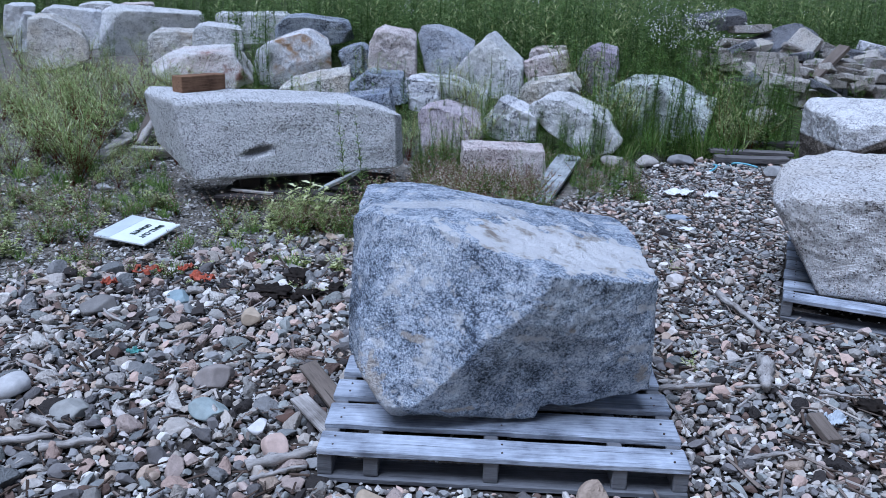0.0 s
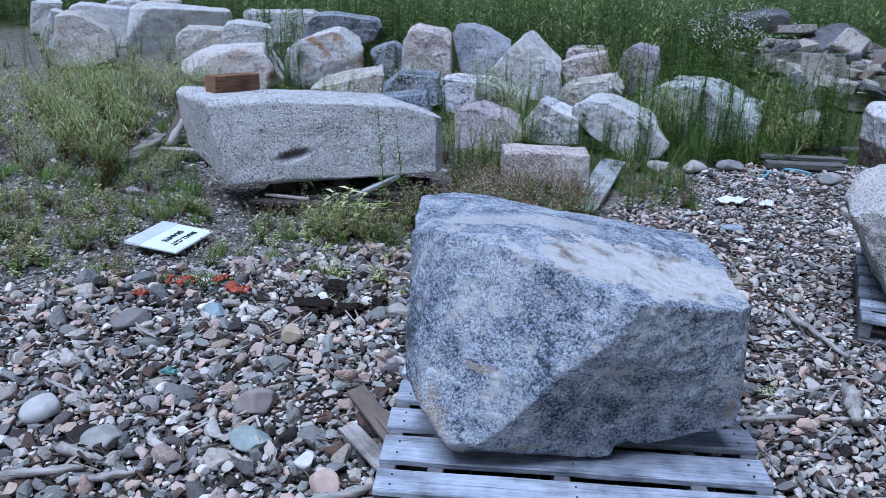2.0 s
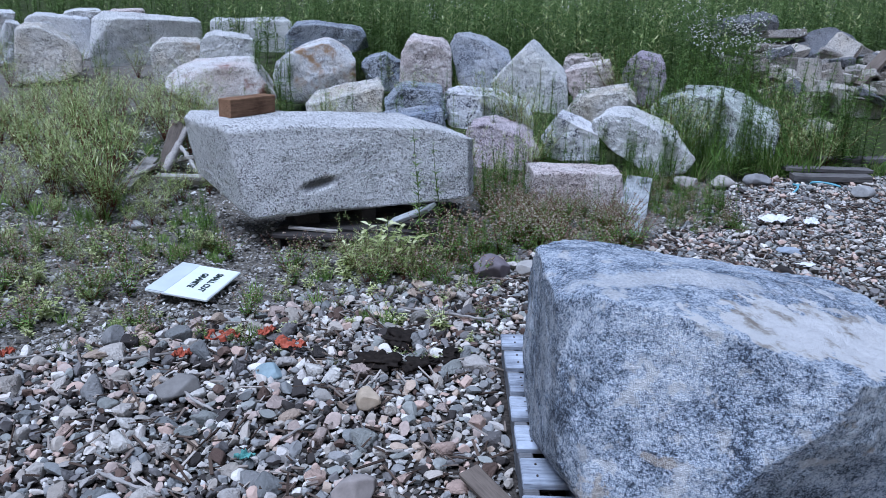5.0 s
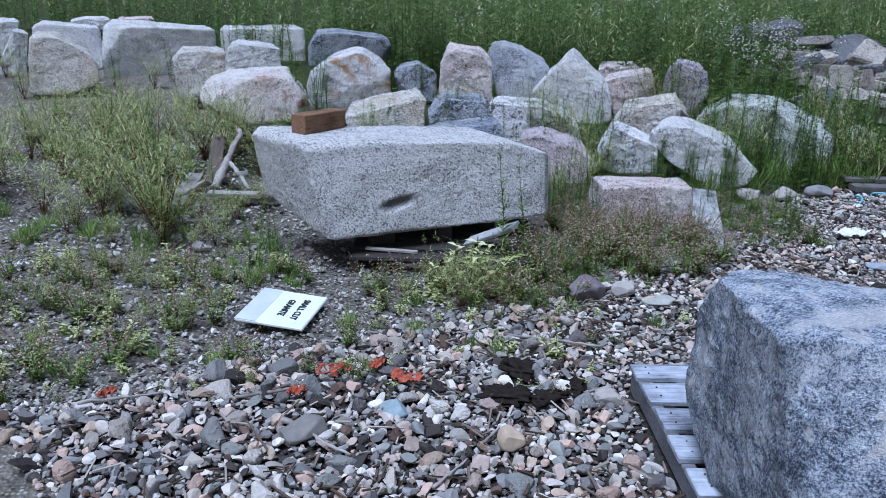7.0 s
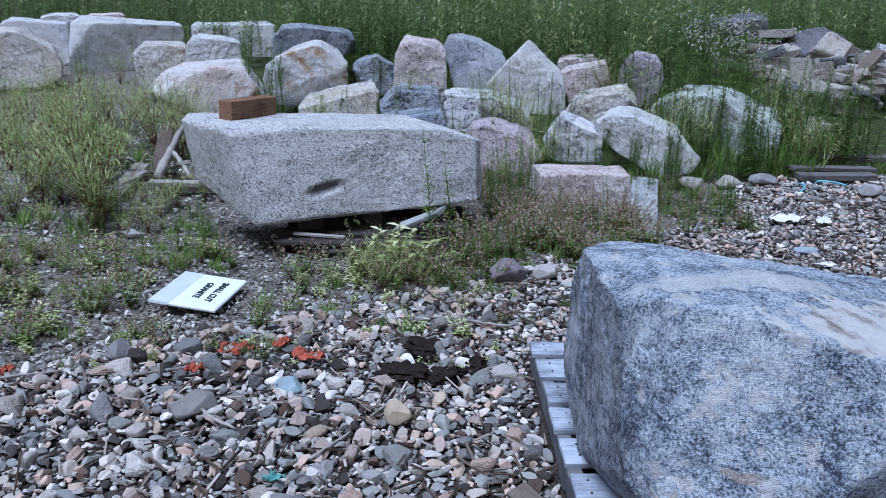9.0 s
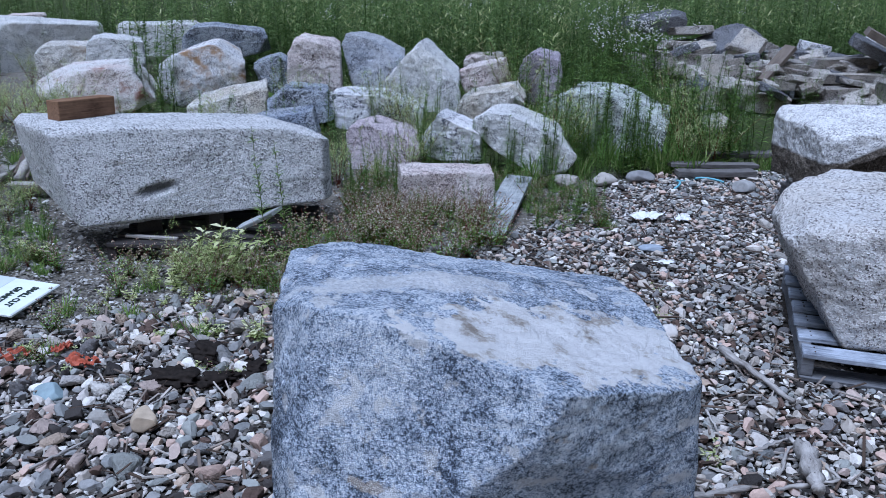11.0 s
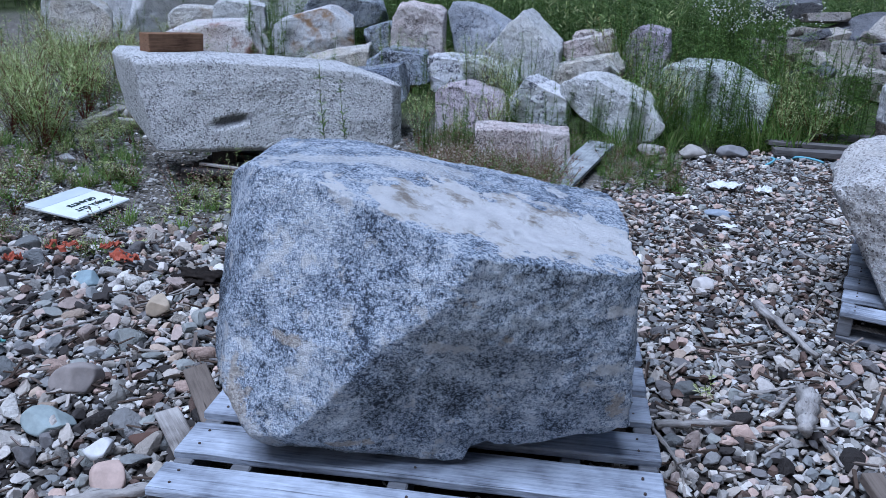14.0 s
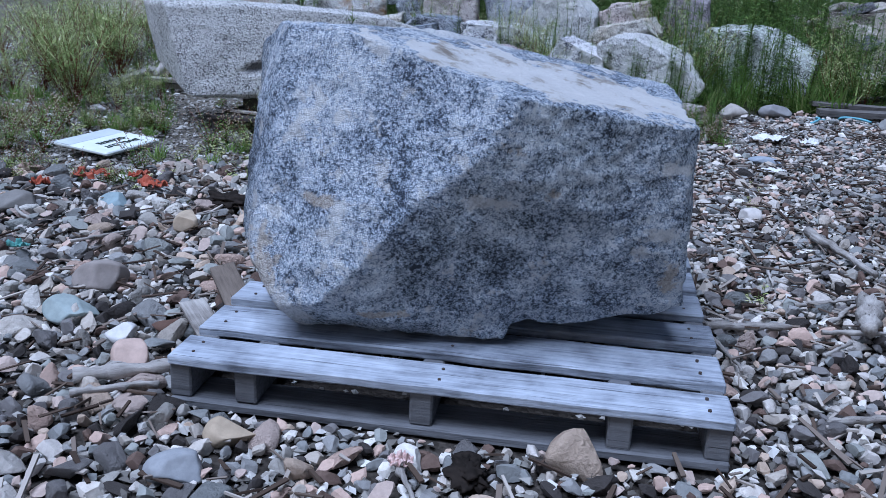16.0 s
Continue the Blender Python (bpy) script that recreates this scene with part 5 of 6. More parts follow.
SLABS = (((3.63, 11.8, 0.98), (0.75, 0.5, 0.20), (6, -8, 10), "slab_dark"), ((4.02, 11.5, 0.90), (0.5, 0.45, 0.10), (-6, -3, -5), "slab"), ((4.37, 11.2, 0.80), (0.75, 0.5, 0.12), (14, -22, 10), "slab_dark"),
         ((4.44, 10.85, 0.68), (0.62, 0.35, 0.09), (30, -48, 15), "slab_pale"), ((3.78, 10.9, 0.62), (0.80, 0.5, 0.14), (0, 2, -5), "slab"), ((3.88, 10.25, 0.40), (0.26, 0.14, 0.60), (-12, 4, 10), "slab_pale"),
         ((4.17, 10.3, 0.42), (0.22, 0.14, 0.50), (-14, -8, 0), "slab"), ((5.05, 11.2, 0.66), (0.80, 0.3, 0.12), (0, 3, -8), "slab_dark"), ((4.79, 10.5, 0.56), (0.52, 0.4, 0.13), (0, 3, -4), "slab_pale"),
         ((4.72, 10.4, 0.40), (0.50, 0.4, 0.17), (0, 0, 5), "slab_pale"), ((5.73, 10.9, 0.57), (0.86, 0.45, 0.15), (0, -3, -3), "slab"), ((5.63, 10.6, 0.43), (0.78, 0.45, 0.15), (0, 2, 4), "slab_pale"),
         ((5.29, 10.3, 0.29), (0.60, 0.4, 0.15), (0, 0, -6), "slab"), ((6.05, 10.6, 0.70), (0.80, 0.32, 0.14), (10, 26, -12), "slab_dark"), ((6.52, 11.5, 0.72), (0.36, 0.3, 0.2), (0, 20, 20), "orange"),
         ((5.95, 9.9, 0.36), (0.52, 0.4, 0.42), (0, -14, 10), "slab"), ((3.42, 9.0, 0.13), (0.34, 0.3, 0.12), (16, -12, 20), "slab_pale"), ((3.75, 11.2, 0.46), (0.74, 0.5, 0.15), (0, 0, 0), "slab"),
         ((4.80, 11.8, 0.78), (0.42, 0.3, 0.14), (0, -10, 15), "slab_dark"), ((4.52, 10.7, 0.45), (0.34, 0.3, 0.26), (0, 0, -10), "slab"), ((5.92, 11.9, 0.66), (0.36, 0.3, 0.14), (0, 14, 0), "white"),
         ((5.58, 9.9, 0.19), (0.52, 0.4, 0.13), (0, 0, 8), "slab_pale"), ((5.1, 9.95, 0.17), (0.50, 0.4, 0.14), (0, 0, -3), "slab"), ((4.37, 10.05, 0.22), (0.46, 0.4, 0.22), (0, 4, 4), "slab_pale"),
         ((4.0, 11.4, 0.72), (0.7, 0.5, 0.14), (0, -3, 6), "slab"), ((4.1, 10.75, 0.26), (0.9, 0.6, 0.26), (0, 0, 0), "slab"), ((5.0, 11.1, 0.34), (0.9, 0.6, 0.45), (0, 0, 0), "greyblue"),
         ((5.9, 11.4, 0.34), (0.9, 0.7, 0.5), (0, 0, 0), "slab"), ((3.6, 11.6, 0.35), (0.7, 0.5, 0.5), (0, 0, 5), "slab"), ((4.4, 11.5, 0.5), (0.8, 0.5, 0.36), (0, 0, -5), "slab"))
for i, (c, s, t, kind) in enumerate(SLABS):
    slab(c, s, t, kind, 300 + i, {"slab_pale": "pale split stone slab in a tumbled heap", "slab": "tan-grey split stone slab in a tumbled heap", "slab_dark": "dark slate-grey split slab lying on the heap",
                                  "greyblue": "dark slate-grey split slab in the heap", "orange": "orange-brown angular stone on top of the heap", "white": "white broken stone on top of the heap"}[kind])
# smaller broken pieces strewn over the heap, and old boards before it
rng = random.Random(8)
for i in range(80):
    x, y = rng.uniform(3.4, 6.4), rng.uniform(9.75, 11.3)
    top = 0.16 + 0.42 * min(1.0, max(0.0, (y - 9.7) / 1.2)) + (0.12 if 3.6 < x < 4.9 else 0.0)
    slab((x, y, top + rng.uniform(-0.05, 0.07)), (rng.uniform(0.14, 0.36), rng.uniform(0.12, 0.28), rng.uniform(0.05, 0.14)), (rng.uniform(-25, 25), rng.uniform(-30, 30), rng.uniform(-40, 40)),
         rng.choice(("slab_pale", "slab_pale", "slab", "slab", "slab_dark")), 500 + i, "small broken piece of split stone on the heap")
board(pose(4.62, 10.3, 0.62, 6, -42, 22), (0.55, 0.15, 0.05), 21, "grey weathered plank propped on the heap of slabs", BROWN_WOOD)
board(pose(6.1, 10.3, 0.78, 8, 28, -16), (0.9, 0.20, 0.09), 22, "dark weathered timber lying askew on the heap", BROWN_WOOD)
board(pose(2.68, 7.14, 0.095, 0, 0, -3), (0.62, 0.12, 0.045), 23, "old dark board lying at the edge of the weeds", OLD_WOOD)
board(pose(2.72, 7.30, 0.125, 0, 2, 3), (0.75, 0.11, 0.03), 24, "old dark board lying at the edge of the weeds", OLD_WOOD)
board(pose(3.08, 7.52, 0.16, 0, -3, -6), (0.70, 0.13, 0.04), 25, "old dark board lying at the edge of the weeds", OLD_WOOD)
field_stone(2.72, 6.72, (0.001 + 0.10, 0.08, 0.06), 0, (0.4, 0.4, 0.4), 31, "grey cobble beside an old pallet")


def wood_chips():
    """Splinters and bark bits strewn over the gravel."""
    rng = np.random.RandomState(77)
    n = 4300
    x, y = np.concatenate([rng.uniform(-2.9, 3.4, 3700), rng.uniform(0.8, 3.2, 600)]), rng.uniform(2.0, 6.8, n)
    keep = (y < gravel_edge(x)) & (x > -0.2 - 0.66 * (y - 0.2)) & (x < 0.8 + 0.56 * (y - 0.2))
    box = np.array([(a, b, c) for a in (-1, 1) for b in (-1, 1) for c in (-1, 1)], float)
    tri = np.array([(0, 1, 3), (0, 3, 2), (4, 6, 7), (4, 7, 5), (0, 4, 5), (0, 5, 1), (2, 3, 7), (2, 7, 6), (0, 2, 6), (0, 6, 4), (1, 5, 7), (1, 7, 3)])
    pieces = []
    for px, py in zip(x[keep], y[keep]):
        if on_pallet(px, py):
            continue
        l, w, h = rng.uniform(0.012, 0.05) * (2.0 if rng.rand() < 0.12 else 1.0), rng.uniform(0.002, 0.006), rng.uniform(0.0012, 0.003)
        b = box * np.array([l, w, h])
        b[:, 1] *= 1 - 0.5 * (b[:, 0] > 0) * rng.rand()
        m = np.array(Euler((rng.uniform(-0.4, 0.4), rng.uniform(-0.3, 0.3), rng.uniform(0, 6.28))).to_matrix())
        pieces.append((b @ m.T + np.array([px, py, float(rise(np.array(px), np.array(py))) + rng.uniform(0.018, 0.04)]), tri))
    k = Nodes("wood_splinters")
    who = k.add("ShaderNodeNewGeometry").outputs["Random Per Island"]
    col = k.ramp(who, [(0.0, (0.04, 0.028, 0.022)), (0.45, (0.10, 0.072, 0.056)), (0.75, (0.22, 0.185, 0.16)), (1.0, (0.50, 0.46, 0.42))])
    ob = new("wood_chips", mesh_of("wood_chips", *joined(pieces), k.done(col, 0.85), False))
    tagged(ob, "grey and brown wood splinters strewn over the gravel", "wood chips", kind="stuff")


wood_chips()


# ---- plants ----
LEAF = plant_green("weed_leaf", [(0.032, 0.072, 0.018), (0.095, 0.185, 0.042), (0.20, 0.33, 0.08), (0.38, 0.50, 0.18)])
LEAF_PALE = plant_green("pale_pod_leaf", [(0.26, 0.33, 0.12), (0.44, 0.50, 0.21), (0.64, 0.67, 0.36), (0.82, 0.82, 0.58)])
LEAF_DRY = plant_green("dry_seed_head", [(0.18, 0.12, 0.09), (0.34, 0.25, 0.19), (0.52, 0.43, 0.34), (0.70, 0.63, 0.53)])
LEAF_FAR = plant_green("thicket_leaf", [(0.035, 0.07, 0.02), (0.11, 0.19, 0.055), (0.23, 0.345, 0.12), (0.46, 0.56, 0.28)])
GRASS_GREEN = plant_green("grass_blade", [(0.05, 0.11, 0.024), (0.15, 0.275, 0.062), (0.225, 0.362, 0.094), (0.4, 0.413, 0.188)])
LEAF_BUSH = plant_green("bush_leaf", [(0.08, 0.125, 0.035), (0.20, 0.28, 0.085), (0.38, 0.46, 0.17), (0.72, 0.72, 0.44)])
STEM = plant_green("green_stem", [(0.098, 0.14, 0.042), (0.154, 0.196, 0.07)])
STEM_RED = plant_green("red_stem", [(0.16, 0.035, 0.03), (0.22, 0.06, 0.045), (0.13, 0.07, 0.04)])
PETAL = plant_green("white_petal", [(0.62, 0.62, 0.60), (0.80, 0.80, 0.78)])


def leaves(base, way, length, width, droop, rng, thin=False):
    """Narrow pointed leaves: places and triangles, three triangles a leaf, or two where they are thin."""
    n = len(base)
    way = way / np.linalg.norm(way, axis=1)[:, None]
    side = np.cross(way, np.array([0, 0, 1.0]) + rng.uniform(-0.35, 0.35, (n, 3)))
    side /= np.linalg.norm(side, axis=1)[:, None] + 1e-9
    mid = base + way * (length * 0.5)[:, None]
    mid[:, 2] -= droop * length * 0.12
    tip = base + way * length[:, None]
    tip[:, 2] -= droop * length * 0.5
    w = (width * 0.5)[:, None] * side
    if thin:
        v = np.stack([base, mid + w, mid - w, tip], 1).reshape(-1, 3)
        o = (np.arange(n) * 4)[:, None]
        return v, np.concatenate([o + np.array([[0, 1, 2]]), o + np.array([[2, 1, 3]])], 1).reshape(-1, 3)
    v = np.stack([base - w * 0.45, base + w * 0.45, mid + w, mid - w, tip], 1).reshape(-1, 3)
    o = (np.arange(n) * 5)[:, None]
    f = np.concatenate([o + np.array([[0, 1, 2]]), o + np.array([[0, 2, 3]]), o + np.array([[3, 2, 4]])], 1).reshape(-1, 3)
    return v, f


def stalk(rng, h, lean, bend, steps=5, foot=(0, 0, 0)):
    a = rng.uniform(0, 2 * math.pi)
    u = np.linspace(0, 1, steps)
    out = lean * u + bend * u * u
    wob = 0.012 * h * np.cumsum(rng.uniform(-1, 1, (steps, 2)), axis=0) * (u > 0)[:, None]
    return np.stack([foot[0] + h * out * math.cos(a) + wob[:, 0], foot[1] + h * out * math.sin(a) + wob[:, 1], foot[2] + h * u], 1)


def along(points, u):
    u = np.clip(u, 0, 1) * (len(points) - 1)
    i = np.minimum(u.astype(int), len(points) - 2)
    f = (u - i)[:, None]
    return points[i] * (1 - f) + points[i + 1] * f


def dress(rng, line, count, lo, hi, length, width, rise_way, droop, thin=False):
    """Leaves all round a stalk, from lo to hi of its height."""
    u = np.sort(rng.uniform(lo, hi, count))
    base = along(line, u)
    a = np.arange(count) * 2.4 + rng.uniform(-0.5, 0.5, count)
    way = np.stack([np.cos(a), np.sin(a), np.full(count, rise_way) + rng.uniform(-0.3, 0.3, count)], 1)
    size = length * (1.05 - 0.55 * u) * rng.uniform(0.7, 1.25, count)
    return leaves(base, way, size, width * size / length, np.full(count, droop) * rng.uniform(0.5, 1.5, count), rng, thin)


def heads(rng, places, r):
    v = np.array([(1, 0, 0), (-1, 0, 0), (0, 1, 0), (0, -1, 0), (0, 0, 1), (0, 0, -1)], float)
    f = np.array([(0, 2, 4), (2, 1, 4), (1, 3, 4), (3, 0, 4), (2, 0, 5), (1, 2, 5), (3, 1, 5), (0, 3, 5)])
    out = []
    for p in places:
        out.append((v * r * rng.uniform(0.6, 1.3) * np.array([1, 1, 0.8]) + p, f))
    return joined(out)


def tall_weed(rng, h, nleaf=120, length=0.085, width=0.012, sides=3, thin=False):
    """A single upright stalk clothed in narrow leaves."""
    line = stalk(rng, h, rng.uniform(0, 0.12), rng.uniform(0, 0.12))
    stems = tube(line, np.linspace(0.004, 0.0015, len(line)), sides)
    return [stems], [dress(rng, line, nleaf, 0.08, 1.0, length, width, 0.55, 0.5, thin)], []


def pod_bush(rng, h, branches=20):
    """A bushy weed with reddish stalks, fine leaves on thin spreading twigs and long pale pods."""
    stems, leaf, pods = [], [], []
    for b in range(branches):
        line = stalk(rng, h * rng.uniform(0.55, 1.05), rng.uniform(0.05, 0.62), rng.uniform(0.0, 0.3), 6)
        stems.append(tube(line, np.linspace(0.0026, 0.0007, 6), 3))
        leaf.append(dress(rng, line, 20, 0.25, 1.0, 0.050, 0.010, 0.3, 0.3, True))
        for foot in along(line, rng.uniform(0.3, 0.95, 4)):
            twig = stalk(rng, h * rng.uniform(0.08, 0.2), rng.uniform(0.5, 1.6), 0.2, 3, foot)
            leaf.append(dress(rng, twig, 12, 0.0, 1.0, 0.036, 0.010, 0.4, 0.2, True))
        pods.append(dress(rng, line, 6, 0.45, 1.0, 0.10, 0.011, 1.0, -0.1, True))
    return stems, leaf, pods


def seed_weed(rng, h, branches=12):
    """A low, thin-branched weed with many small dry heads."""
    stems, leaf, tips = [], [], []
    for b in range(branches):
        line = stalk(rng, h * rng.uniform(0.6, 1.1), rng.uniform(0.1, 0.7), rng.uniform(0, 0.3), 4)
        stems.append(tube(line, np.linspace(0.0022, 0.001, 4), 3))
        leaf.append(dress(rng, line, 16, 0.05, 0.85, 0.045, 0.012, 0.4, 0.3))
        tips.append(along(line, rng.uniform(0.55, 1.0, 6)) + rng.uniform(-0.014, 0.014, (6, 3)))
    return stems, leaf, [heads(rng, np.concatenate(tips), 0.0075)]


def daisy_weed(rng, h, branches=6):
    """A tall leafy weed with clusters of small white flowers on top."""
    stems, leaf, tips = [], [], []
    for b in range(branches):
        line = stalk(rng, h * rng.uniform(0.8, 1.1), rng.uniform(0.02, 0.25), rng.uniform(0, 0.15), 5)
        stems.append(tube(line, np.linspace(0.003, 0.0012, 5), 3))
        leaf.append(dress(rng, line, 34, 0.1, 0.95, 0.08, 0.018, 0.5, 0.4))
        tips.append(line[-1] + rng.uniform(-0.06, 0.06, (7, 3)))
    return stems, leaf, [heads(rng, np.concatenate(tips), 0.010)]


def grass_tuft(rng, h, blades=60):
    a = rng.uniform(0, 2 * math.pi, blades)
    tilt = rng.uniform(0.6, 4.0, blades)
    base = np.stack([rng.normal(0, 0.035, blades), rng.normal(0, 0.035, blades), np.zeros(blades)], 1)
    way = np.stack([np.cos(a), np.sin(a), tilt], 1)
    return [], [leaves(base, way, h * rng.uniform(0.5, 1.2, blades), np.full(blades, 0.008), rng.uniform(0.1, 0.7, blades), rng)], []


def broad_weed(rng, h, branches=5):
    """A low leafy weed with broad bright leaves."""
    stems, leaf = [], []
    for b in range(branches):
        line = stalk(rng, h * rng.uniform(0.6, 1.1), rng.uniform(0.1, 0.6), rng.uniform(0, 0.2), 4)
        stems.append(tube(line, np.linspace(0.003, 0.0015, 4), 3))
        leaf.append(dress(rng, line, 12, 0.1, 1.0, 0.07, 0.024, 0.35, 0.5))
    return stems, leaf, []


def weed_thing(name, make, seed, h, mats, label, count):
    """Some variants of a plant: the meshes of its stalks, leaves and flowers, to be set out by plant_at()."""
    made = []
    for v in range(count):
        rng = np.random.RandomState(seed + v)
        stems, leaf, top = make(rng, h)
        parts = []
        for pname, pieces, mat in (("stem", stems, mats[0]), ("foliage", leaf, mats[1]), ("blossom", top, mats[2])):
            if pieces:
                both = joined(pieces)
                parts.append((pname, mesh_of(pname, *both, mat, False), *both))
        made.append((name, parts, label))
    return made


REST = {}


def plant_at(kind, x, y, size, yaw, single=True):
    """Sets out one plant: a thing with its parts, or, where they stand too thick to count, a share of the joined growth."""
    name, parts, label = kind
    z = float(rise(np.array(x), np.array(y))) - 0.02
    m = pose(x, y, z, 0, 0, yaw) @ Matrix.Diagonal((size, size, size, 1))
    if not single:
        for pname, me, v, f in parts:
            a = np.array(m)
            REST.setdefault(me.materials[0], []).append((v @ a[:3, :3].T + a[:3, 3], f))
        return None
    root = new(name)
    root.empty_display_size = 0.05
    root.matrix_world = m
    for pname, me, v, f in parts:
        tagged(under(new(pname, me), root), kind="stuff")
    return tagged(root, label, "weed", "weeds in the yard")


PODS = weed_thing("weed", pod_bush, 100, 0.72, (STEM_RED, LEAF_BUSH, LEAF_PALE), "bushy weed with reddish stalks and long pale pods", 4)
SEEDS = weed_thing("weed", seed_weed, 200, 0.30, (STEM_RED, LEAF, LEAF_DRY), "low weed with many small dry brownish seed heads", 4)
DAISY = weed_thing("weed", daisy_weed, 300, 0.95, (STEM, LEAF, PETAL), "tall leafy weed with clusters of small white flowers", 3)
TALL = weed_thing("weed", tall_weed, 400, 0.80, (STEM, LEAF, PETAL), "tall green weed with narrow leaves on one stalk", 5)
BROAD = weed_thing("weed", broad_weed, 500, 0.20, (STEM, LEAF_PALE, PETAL), "low bright green leafy weed on stony earth", 3)
TUFT = weed_thing("grass_tuft", grass_tuft, 600, 0.26, (STEM, GRASS_GREEN, PETAL), "tuft of green grass growing on stony earth", 4)


def off_blocks(x, y):
    """Clear of the long block, the cut block and the sign."""
    u, v = (x + 1.06) * 0.945 + (y - 5.98) * 0.326, -(x + 1.06) * 0.326 + (y - 5.98) * 0.945
    if abs(u) < 0.86 and abs(v) < 0.40:
        return False
    if 0.12 < x < 0.88 and 6.38 < y < 6.8:
        return False
    return not (-2.1 < x < -1.5 and 4.5 < y < 5.2)


def scatter(kinds, count, xr, yr, size, seed, keep=None, single=None):
    rng = random.Random(seed)
    single = yr[0] < 5.76 if single is None else single
    for i in range(count):
        x, y = rng.uniform(*xr), rng.uniform(*yr)
        if keep and not keep(x, y):
            continue
        plant_at(rng.choice(kinds), x, y, rng.uniform(*size), rng.uniform(0, 360), single)


# the bush beside the long block and the weeds round it
for x, y, s, k in ((-2.66, 5.98, 1.0, 0), (-2.95, 6.6, 1.0, 1), (-3.4, 6.9, 0.95, 2), (-2.95, 7.1, 1.0, 3), (-3.1, 7.5, 1.05, 0), (-3.8, 7.5, 0.9, 1), (-3.6, 8.2, 1.0, 2),
                   (-2.9, 8.3, 0.9, 3), (-4.2, 8.2, 0.8, 0), (-2.3, 7.6, 0.85, 1), (-4.4, 9.2, 0.8, 2), (-3.7, 9.2, 0.8, 3), (-3.3, 6.3, 0.7, 2), (-2.75, 6.2, 1.05, 1)):
    plant_at(PODS[k], x, y, s, 70 * k + 40 * x)
scatter(PODS, 34, (-4.7, -2.15), (6.4, 9.7), (0.6, 1.0), 1, lambda x, y: x < -2.85 or y > 7.5)
scatter(PODS, 22, (-3.6, -2.1), (5.77, 6.7), (0.2, 0.5), 111)
scatter(PODS, 20, (-3.3, -1.6), (4.5, 5.7), (0.15, 0.32), 113, off_blocks)
scatter(TALL, 26, (-4.6, -2.2), (6.2, 9.2), (0.5, 0.9), 112)
scatter(SEEDS, 74, (-3.4, -1.4), (4.0, 5.5), (0.35, 0.75), 2, off_blocks)
scatter(SEEDS, 64, (-0.6, 0.75), (5.35, 6.0), (0.5, 0.9), 3, off_blocks)
scatter(SEEDS, 34, (-0.25, 0.72), (5.8, 6.36), (0.45, 0.7), 34, off_blocks)
scatter(SEEDS, 26, (-1.4, -0.3), (4.9, 5.35), (0.45, 0.8), 33, off_blocks)
scatter(BROAD, 80, (-3.3, -0.4), (4.1, 5.7), (0.3, 0.85), 4, off_blocks)
scatter(SEEDS + TALL + TUFT, 110, (-3.6, -1.5), (5.2, 6.4), (0.12, 0.38), 41, off_blocks, False)
scatter(TALL + TUFT + BROAD, 46, (-2.25, -1.75), (5.3, 6.1), (0.2, 0.5), 42, off_blocks, False)
scatter(SEEDS + BROAD, 120, (-3.2, -0.2), (3.95, 5.4), (0.15, 0.4), 43, off_blocks, False)
scatter(TUFT, 76, (-3.4, 0.6), (4.1, 6.2), (0.25, 0.6), 5, off_blocks)
scatter(TUFT, 60, (-5.8, -2.6), (5.8, 9.0), (0.3, 0.8), 6)
scatter(TALL + TALL + PODS, 80, (-2.3, 0.6), (6.9, 8.6), (0.4, 0.8), 7)
scatter(TALL + SEEDS + TUFT, 130, (1.0, 1.55), (5.85, 7.0), (0.25, 0.55), 8)
scatter(TALL + TALL + TUFT, 110, (0.25, 1.75), (6.85, 8.3), (0.35, 0.75), 9)
scatter(TALL + SEEDS + SEEDS, 60, (-0.22, 0.16), (5.95, 6.9), (0.35, 0.62), 95, None, False)
scatter(TALL + TUFT + SEEDS, 90, (-0.2, 1.1), (6.75, 7.35), (0.3, 0.6), 94)
scatter(TALL + TUFT, 90, (-3.2, 1.9), (8.1, 10.6), (0.35, 0.75), 91)
scatter(TALL + PODS[:2], 40, (-6.4, -3.0), (10.2, 12.6), (0.4, 0.75), 92)
scatter(TALL, 26, (3.3, 6.4), (10.2, 11.6), (0.55, 0.85), 93)
scatter(TALL + TALL + TALL + TUFT + PODS[:1], 230, (1.25, 3.3), (7.0, 9.2), (0.6, 1.15), 10, lambda x, y: y > 6.9 + 0.15 * x)
scatter(TALL, 110, (1.2, 3.1), (6.9, 8.0), (0.4, 0.85), 96, lambda x, y: y > 6.95 + 0.12 * x)
scatter(TUFT, 34, (1.2, 3.0), (6.9, 8.0), (0.8, 1.6), 11, lambda x, y: y > 6.95 + 0.12 * x)
scatter(DAISY, 14, (2.4, 3.15), (9.3, 10.6), (0.9, 1.15), 12)
scatter(DAISY, 4, (4.2, 6.2), (9.2, 9.8), (0.4, 0.6), 13)
scatter(TALL + TALL + DAISY, 60, (3.2, 6.6), (8.2, 9.6), (0.35, 0.6), 14)
scatter(TALL, 24, (2.6, 3.2), (9.4, 10.2), (0.6, 0.95), 15)
for x, y, s in ((-0.62, 5.42, 0.95), (-0.50, 5.46, 0.85), (1.10, 3.30, 0.2), (1.42, 4.55, 0.2), (1.5, 4.9, 0.15)):
    plant_at(TALL[1] if s > 0.5 else BROAD[1], x, y, s, 100 * x)
for x, y, s in ((-0.95, 5.16, 1.5), (-0.82, 5.10, 1.7), (-0.74, 5.22, 1.4), (-1.08, 5.12, 1.0), (-0.66, 5.10, 1.1)):
    plant_at(BROAD[0], x, y, s, 140 * x)
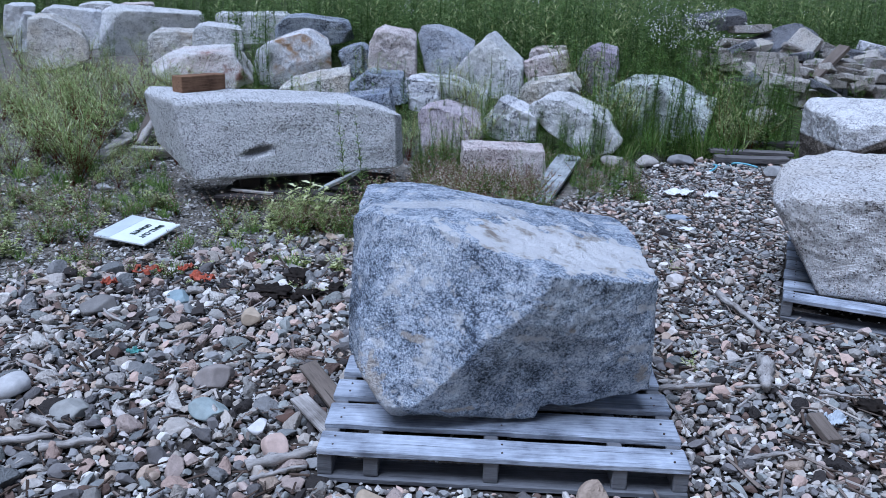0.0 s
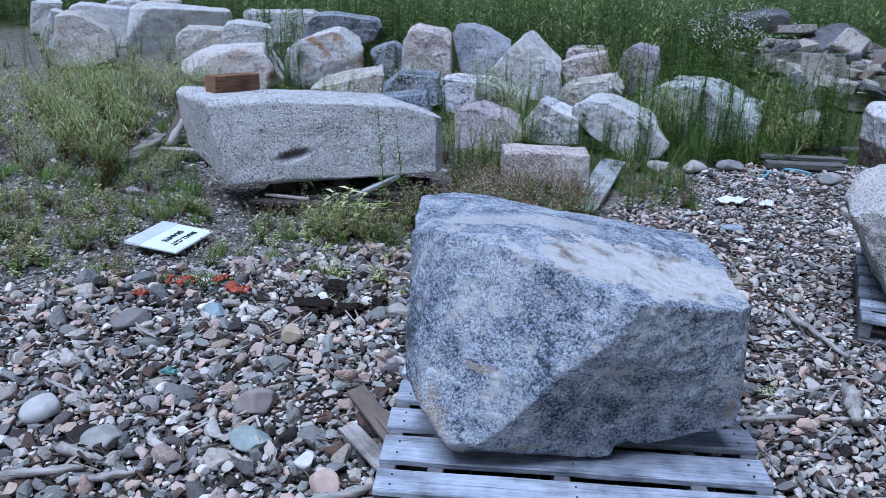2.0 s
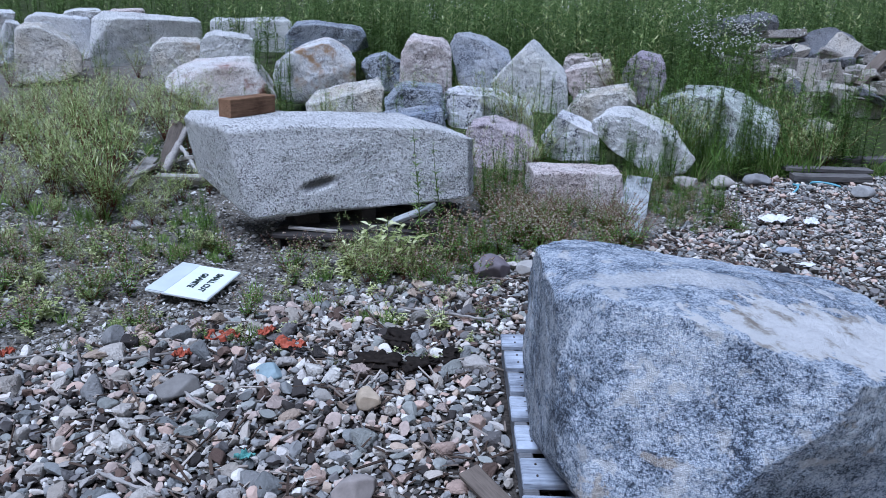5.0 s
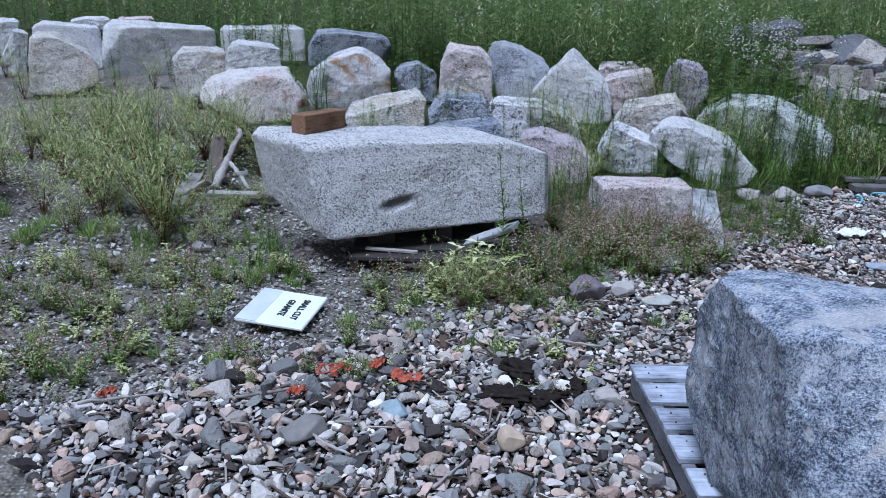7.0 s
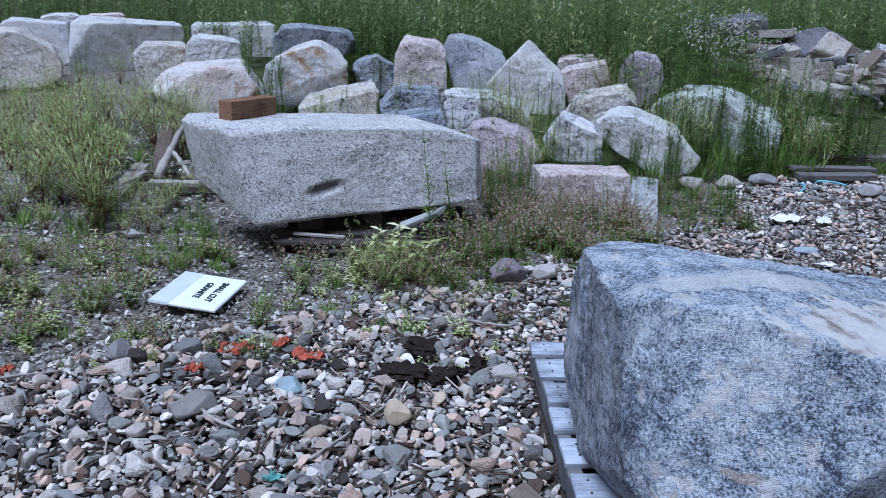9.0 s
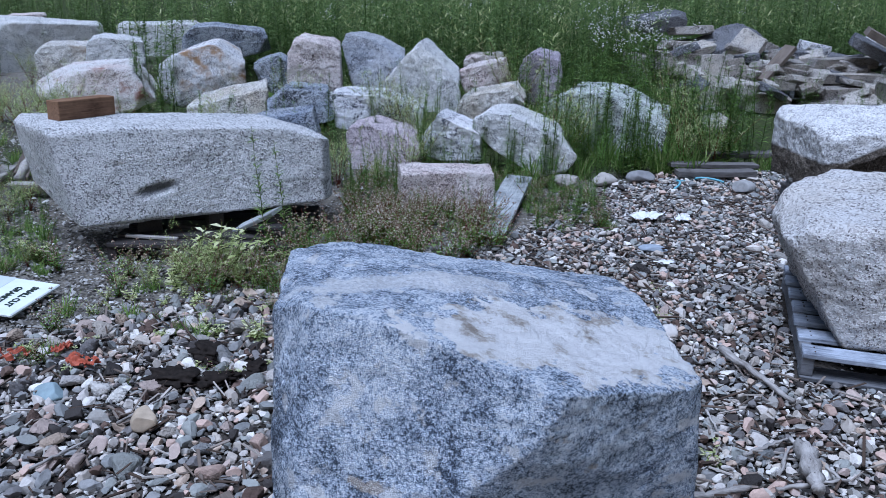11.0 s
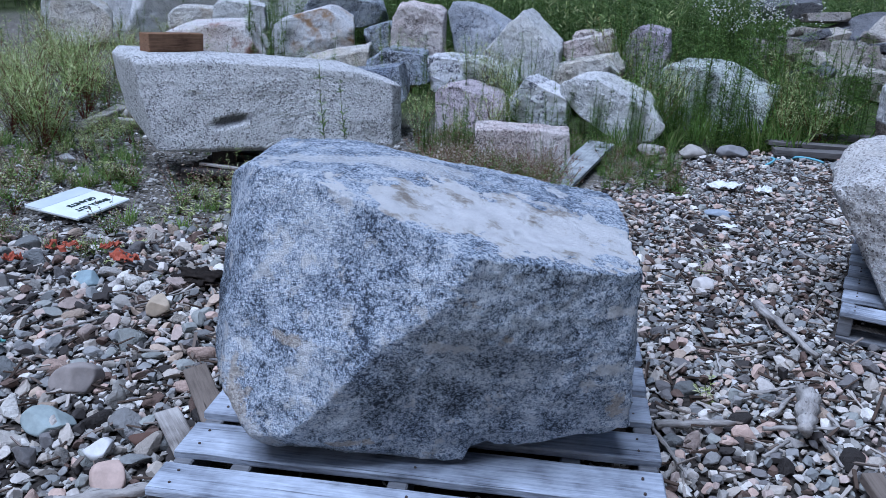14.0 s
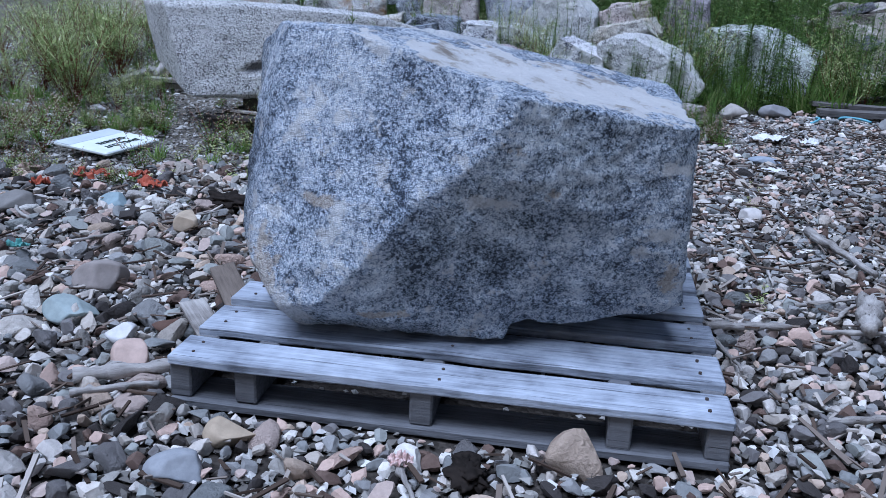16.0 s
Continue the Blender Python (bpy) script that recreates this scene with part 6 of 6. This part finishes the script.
scatter(TALL + TUFT, 34, (-0.62, -0.1), (5.05, 5.6), (0.25, 0.5), 44, off_blocks, False)
scatter(TALL + BROAD, 36, (-0.1, 0.8), (5.75, 6.36), (0.22, 0.42), 45, off_blocks, False)
scatter(TALL, 16, (-2.25, -1.8), (8.7, 9.25), (0.8, 1.1), 46)
for x, y, s in ((-0.92, 4.95, 0.42), (-0.84, 5.10, 0.48), (-1.02, 5.12, 0.40), (-0.72, 5.0, 0.35), (-1.2, 5.05, 0.25)):
    plant_at(PODS[2], x, y, s, 300 * x)
for x, y, s in ((1.12, 3.28, 0.5), (1.36, 4.5, 0.4), (0.18, 4.75, 0.5), (1.45, 4.85, 0.35)):
    plant_at(BROAD[2], x, y, s, 200 * x)


def thicket():
    """The tall growth behind everything, too dense to count."""
    rng = np.random.RandomState(9)
    pieces, tips, blooms = [], [], []
    patterns = []
    for v in range(14):
        r = np.random.RandomState(700 + v)
        if v % 4 == 3:
            stems, leaf, top = daisy_weed(r, 1.15, 3)
            top = []
        else:
            stems, leaf, top = tall_weed(r, 1.25, 120, 0.13, 0.020, 3, True)
        pale = [dress(r, stalk(r, 1.35, 0.1, 0.1), 16, 0.35, 1.0, 0.11, 0.018, 0.7, 0.1)] if v % 3 == 1 else []
        bloom = [heads(r, r.uniform(-0.09, 0.09, (8, 3)) + np.array([0, 0, 1.25]), 0.011)] if v % 7 == 2 else []
        patterns.append((joined(stems + leaf), joined(pale) if pale else None, joined(bloom) if bloom else None))
    spots = []
    for x0, x1, y0, y1, n in ((-0.6, 3.1, 9.9, 11.6, 270), (-10, -1.0, 14.9, 17.5, 330), (-2.2, 3.3, 11.8, 14.5, 400), (3.4, 9.5, 12.3, 15.5, 420), (-2.0, 10, 14.5, 17.5, 280), (-13, 15, 17.5, 21, 130), (-3.4, -0.6, 11.9, 14.9, 90), (-14, -8.5, 12, 15, 120)):
        spots.append(np.stack([rng.uniform(x0, x1, n), rng.uniform(y0, y1, n)], 1))
    spots = np.concatenate(spots)
    z = rise(spots[:, 0], spots[:, 1])
    for i, (x, y) in enumerate(spots):
        kind = patterns[rng.randint(len(patterns))]
        a = rng.uniform(0, 2 * math.pi)
        s = rng.uniform(0.7, 1.25)
        c, d = math.cos(a) * s, math.sin(a) * s
        for store, shape in zip((pieces, tips, blooms), kind):
            if shape:
                v, f = shape
                store.append((np.stack([v[:, 0] * c - v[:, 1] * d + x, v[:, 0] * d + v[:, 1] * c + y, v[:, 2] * s + z[i] - 0.03], 1), f))
    ob = new("tall_weeds", mesh_of("tall_weeds", *joined(pieces), LEAF_FAR, False))
    tagged(ob, "dense thicket of tall green weeds behind the stones", "weeds", kind="stuff")
    REST.setdefault(LEAF_PALE, []).extend(tips)
    REST.setdefault(PETAL, []).extend(blooms)


thicket()
for mat, pieces in REST.items():
    ob = new("weed_growth", mesh_of("weed_growth", *joined(pieces), mat, False))
    tagged(ob, "weeds growing thick between and beside the stones", "weeds", kind="stuff")
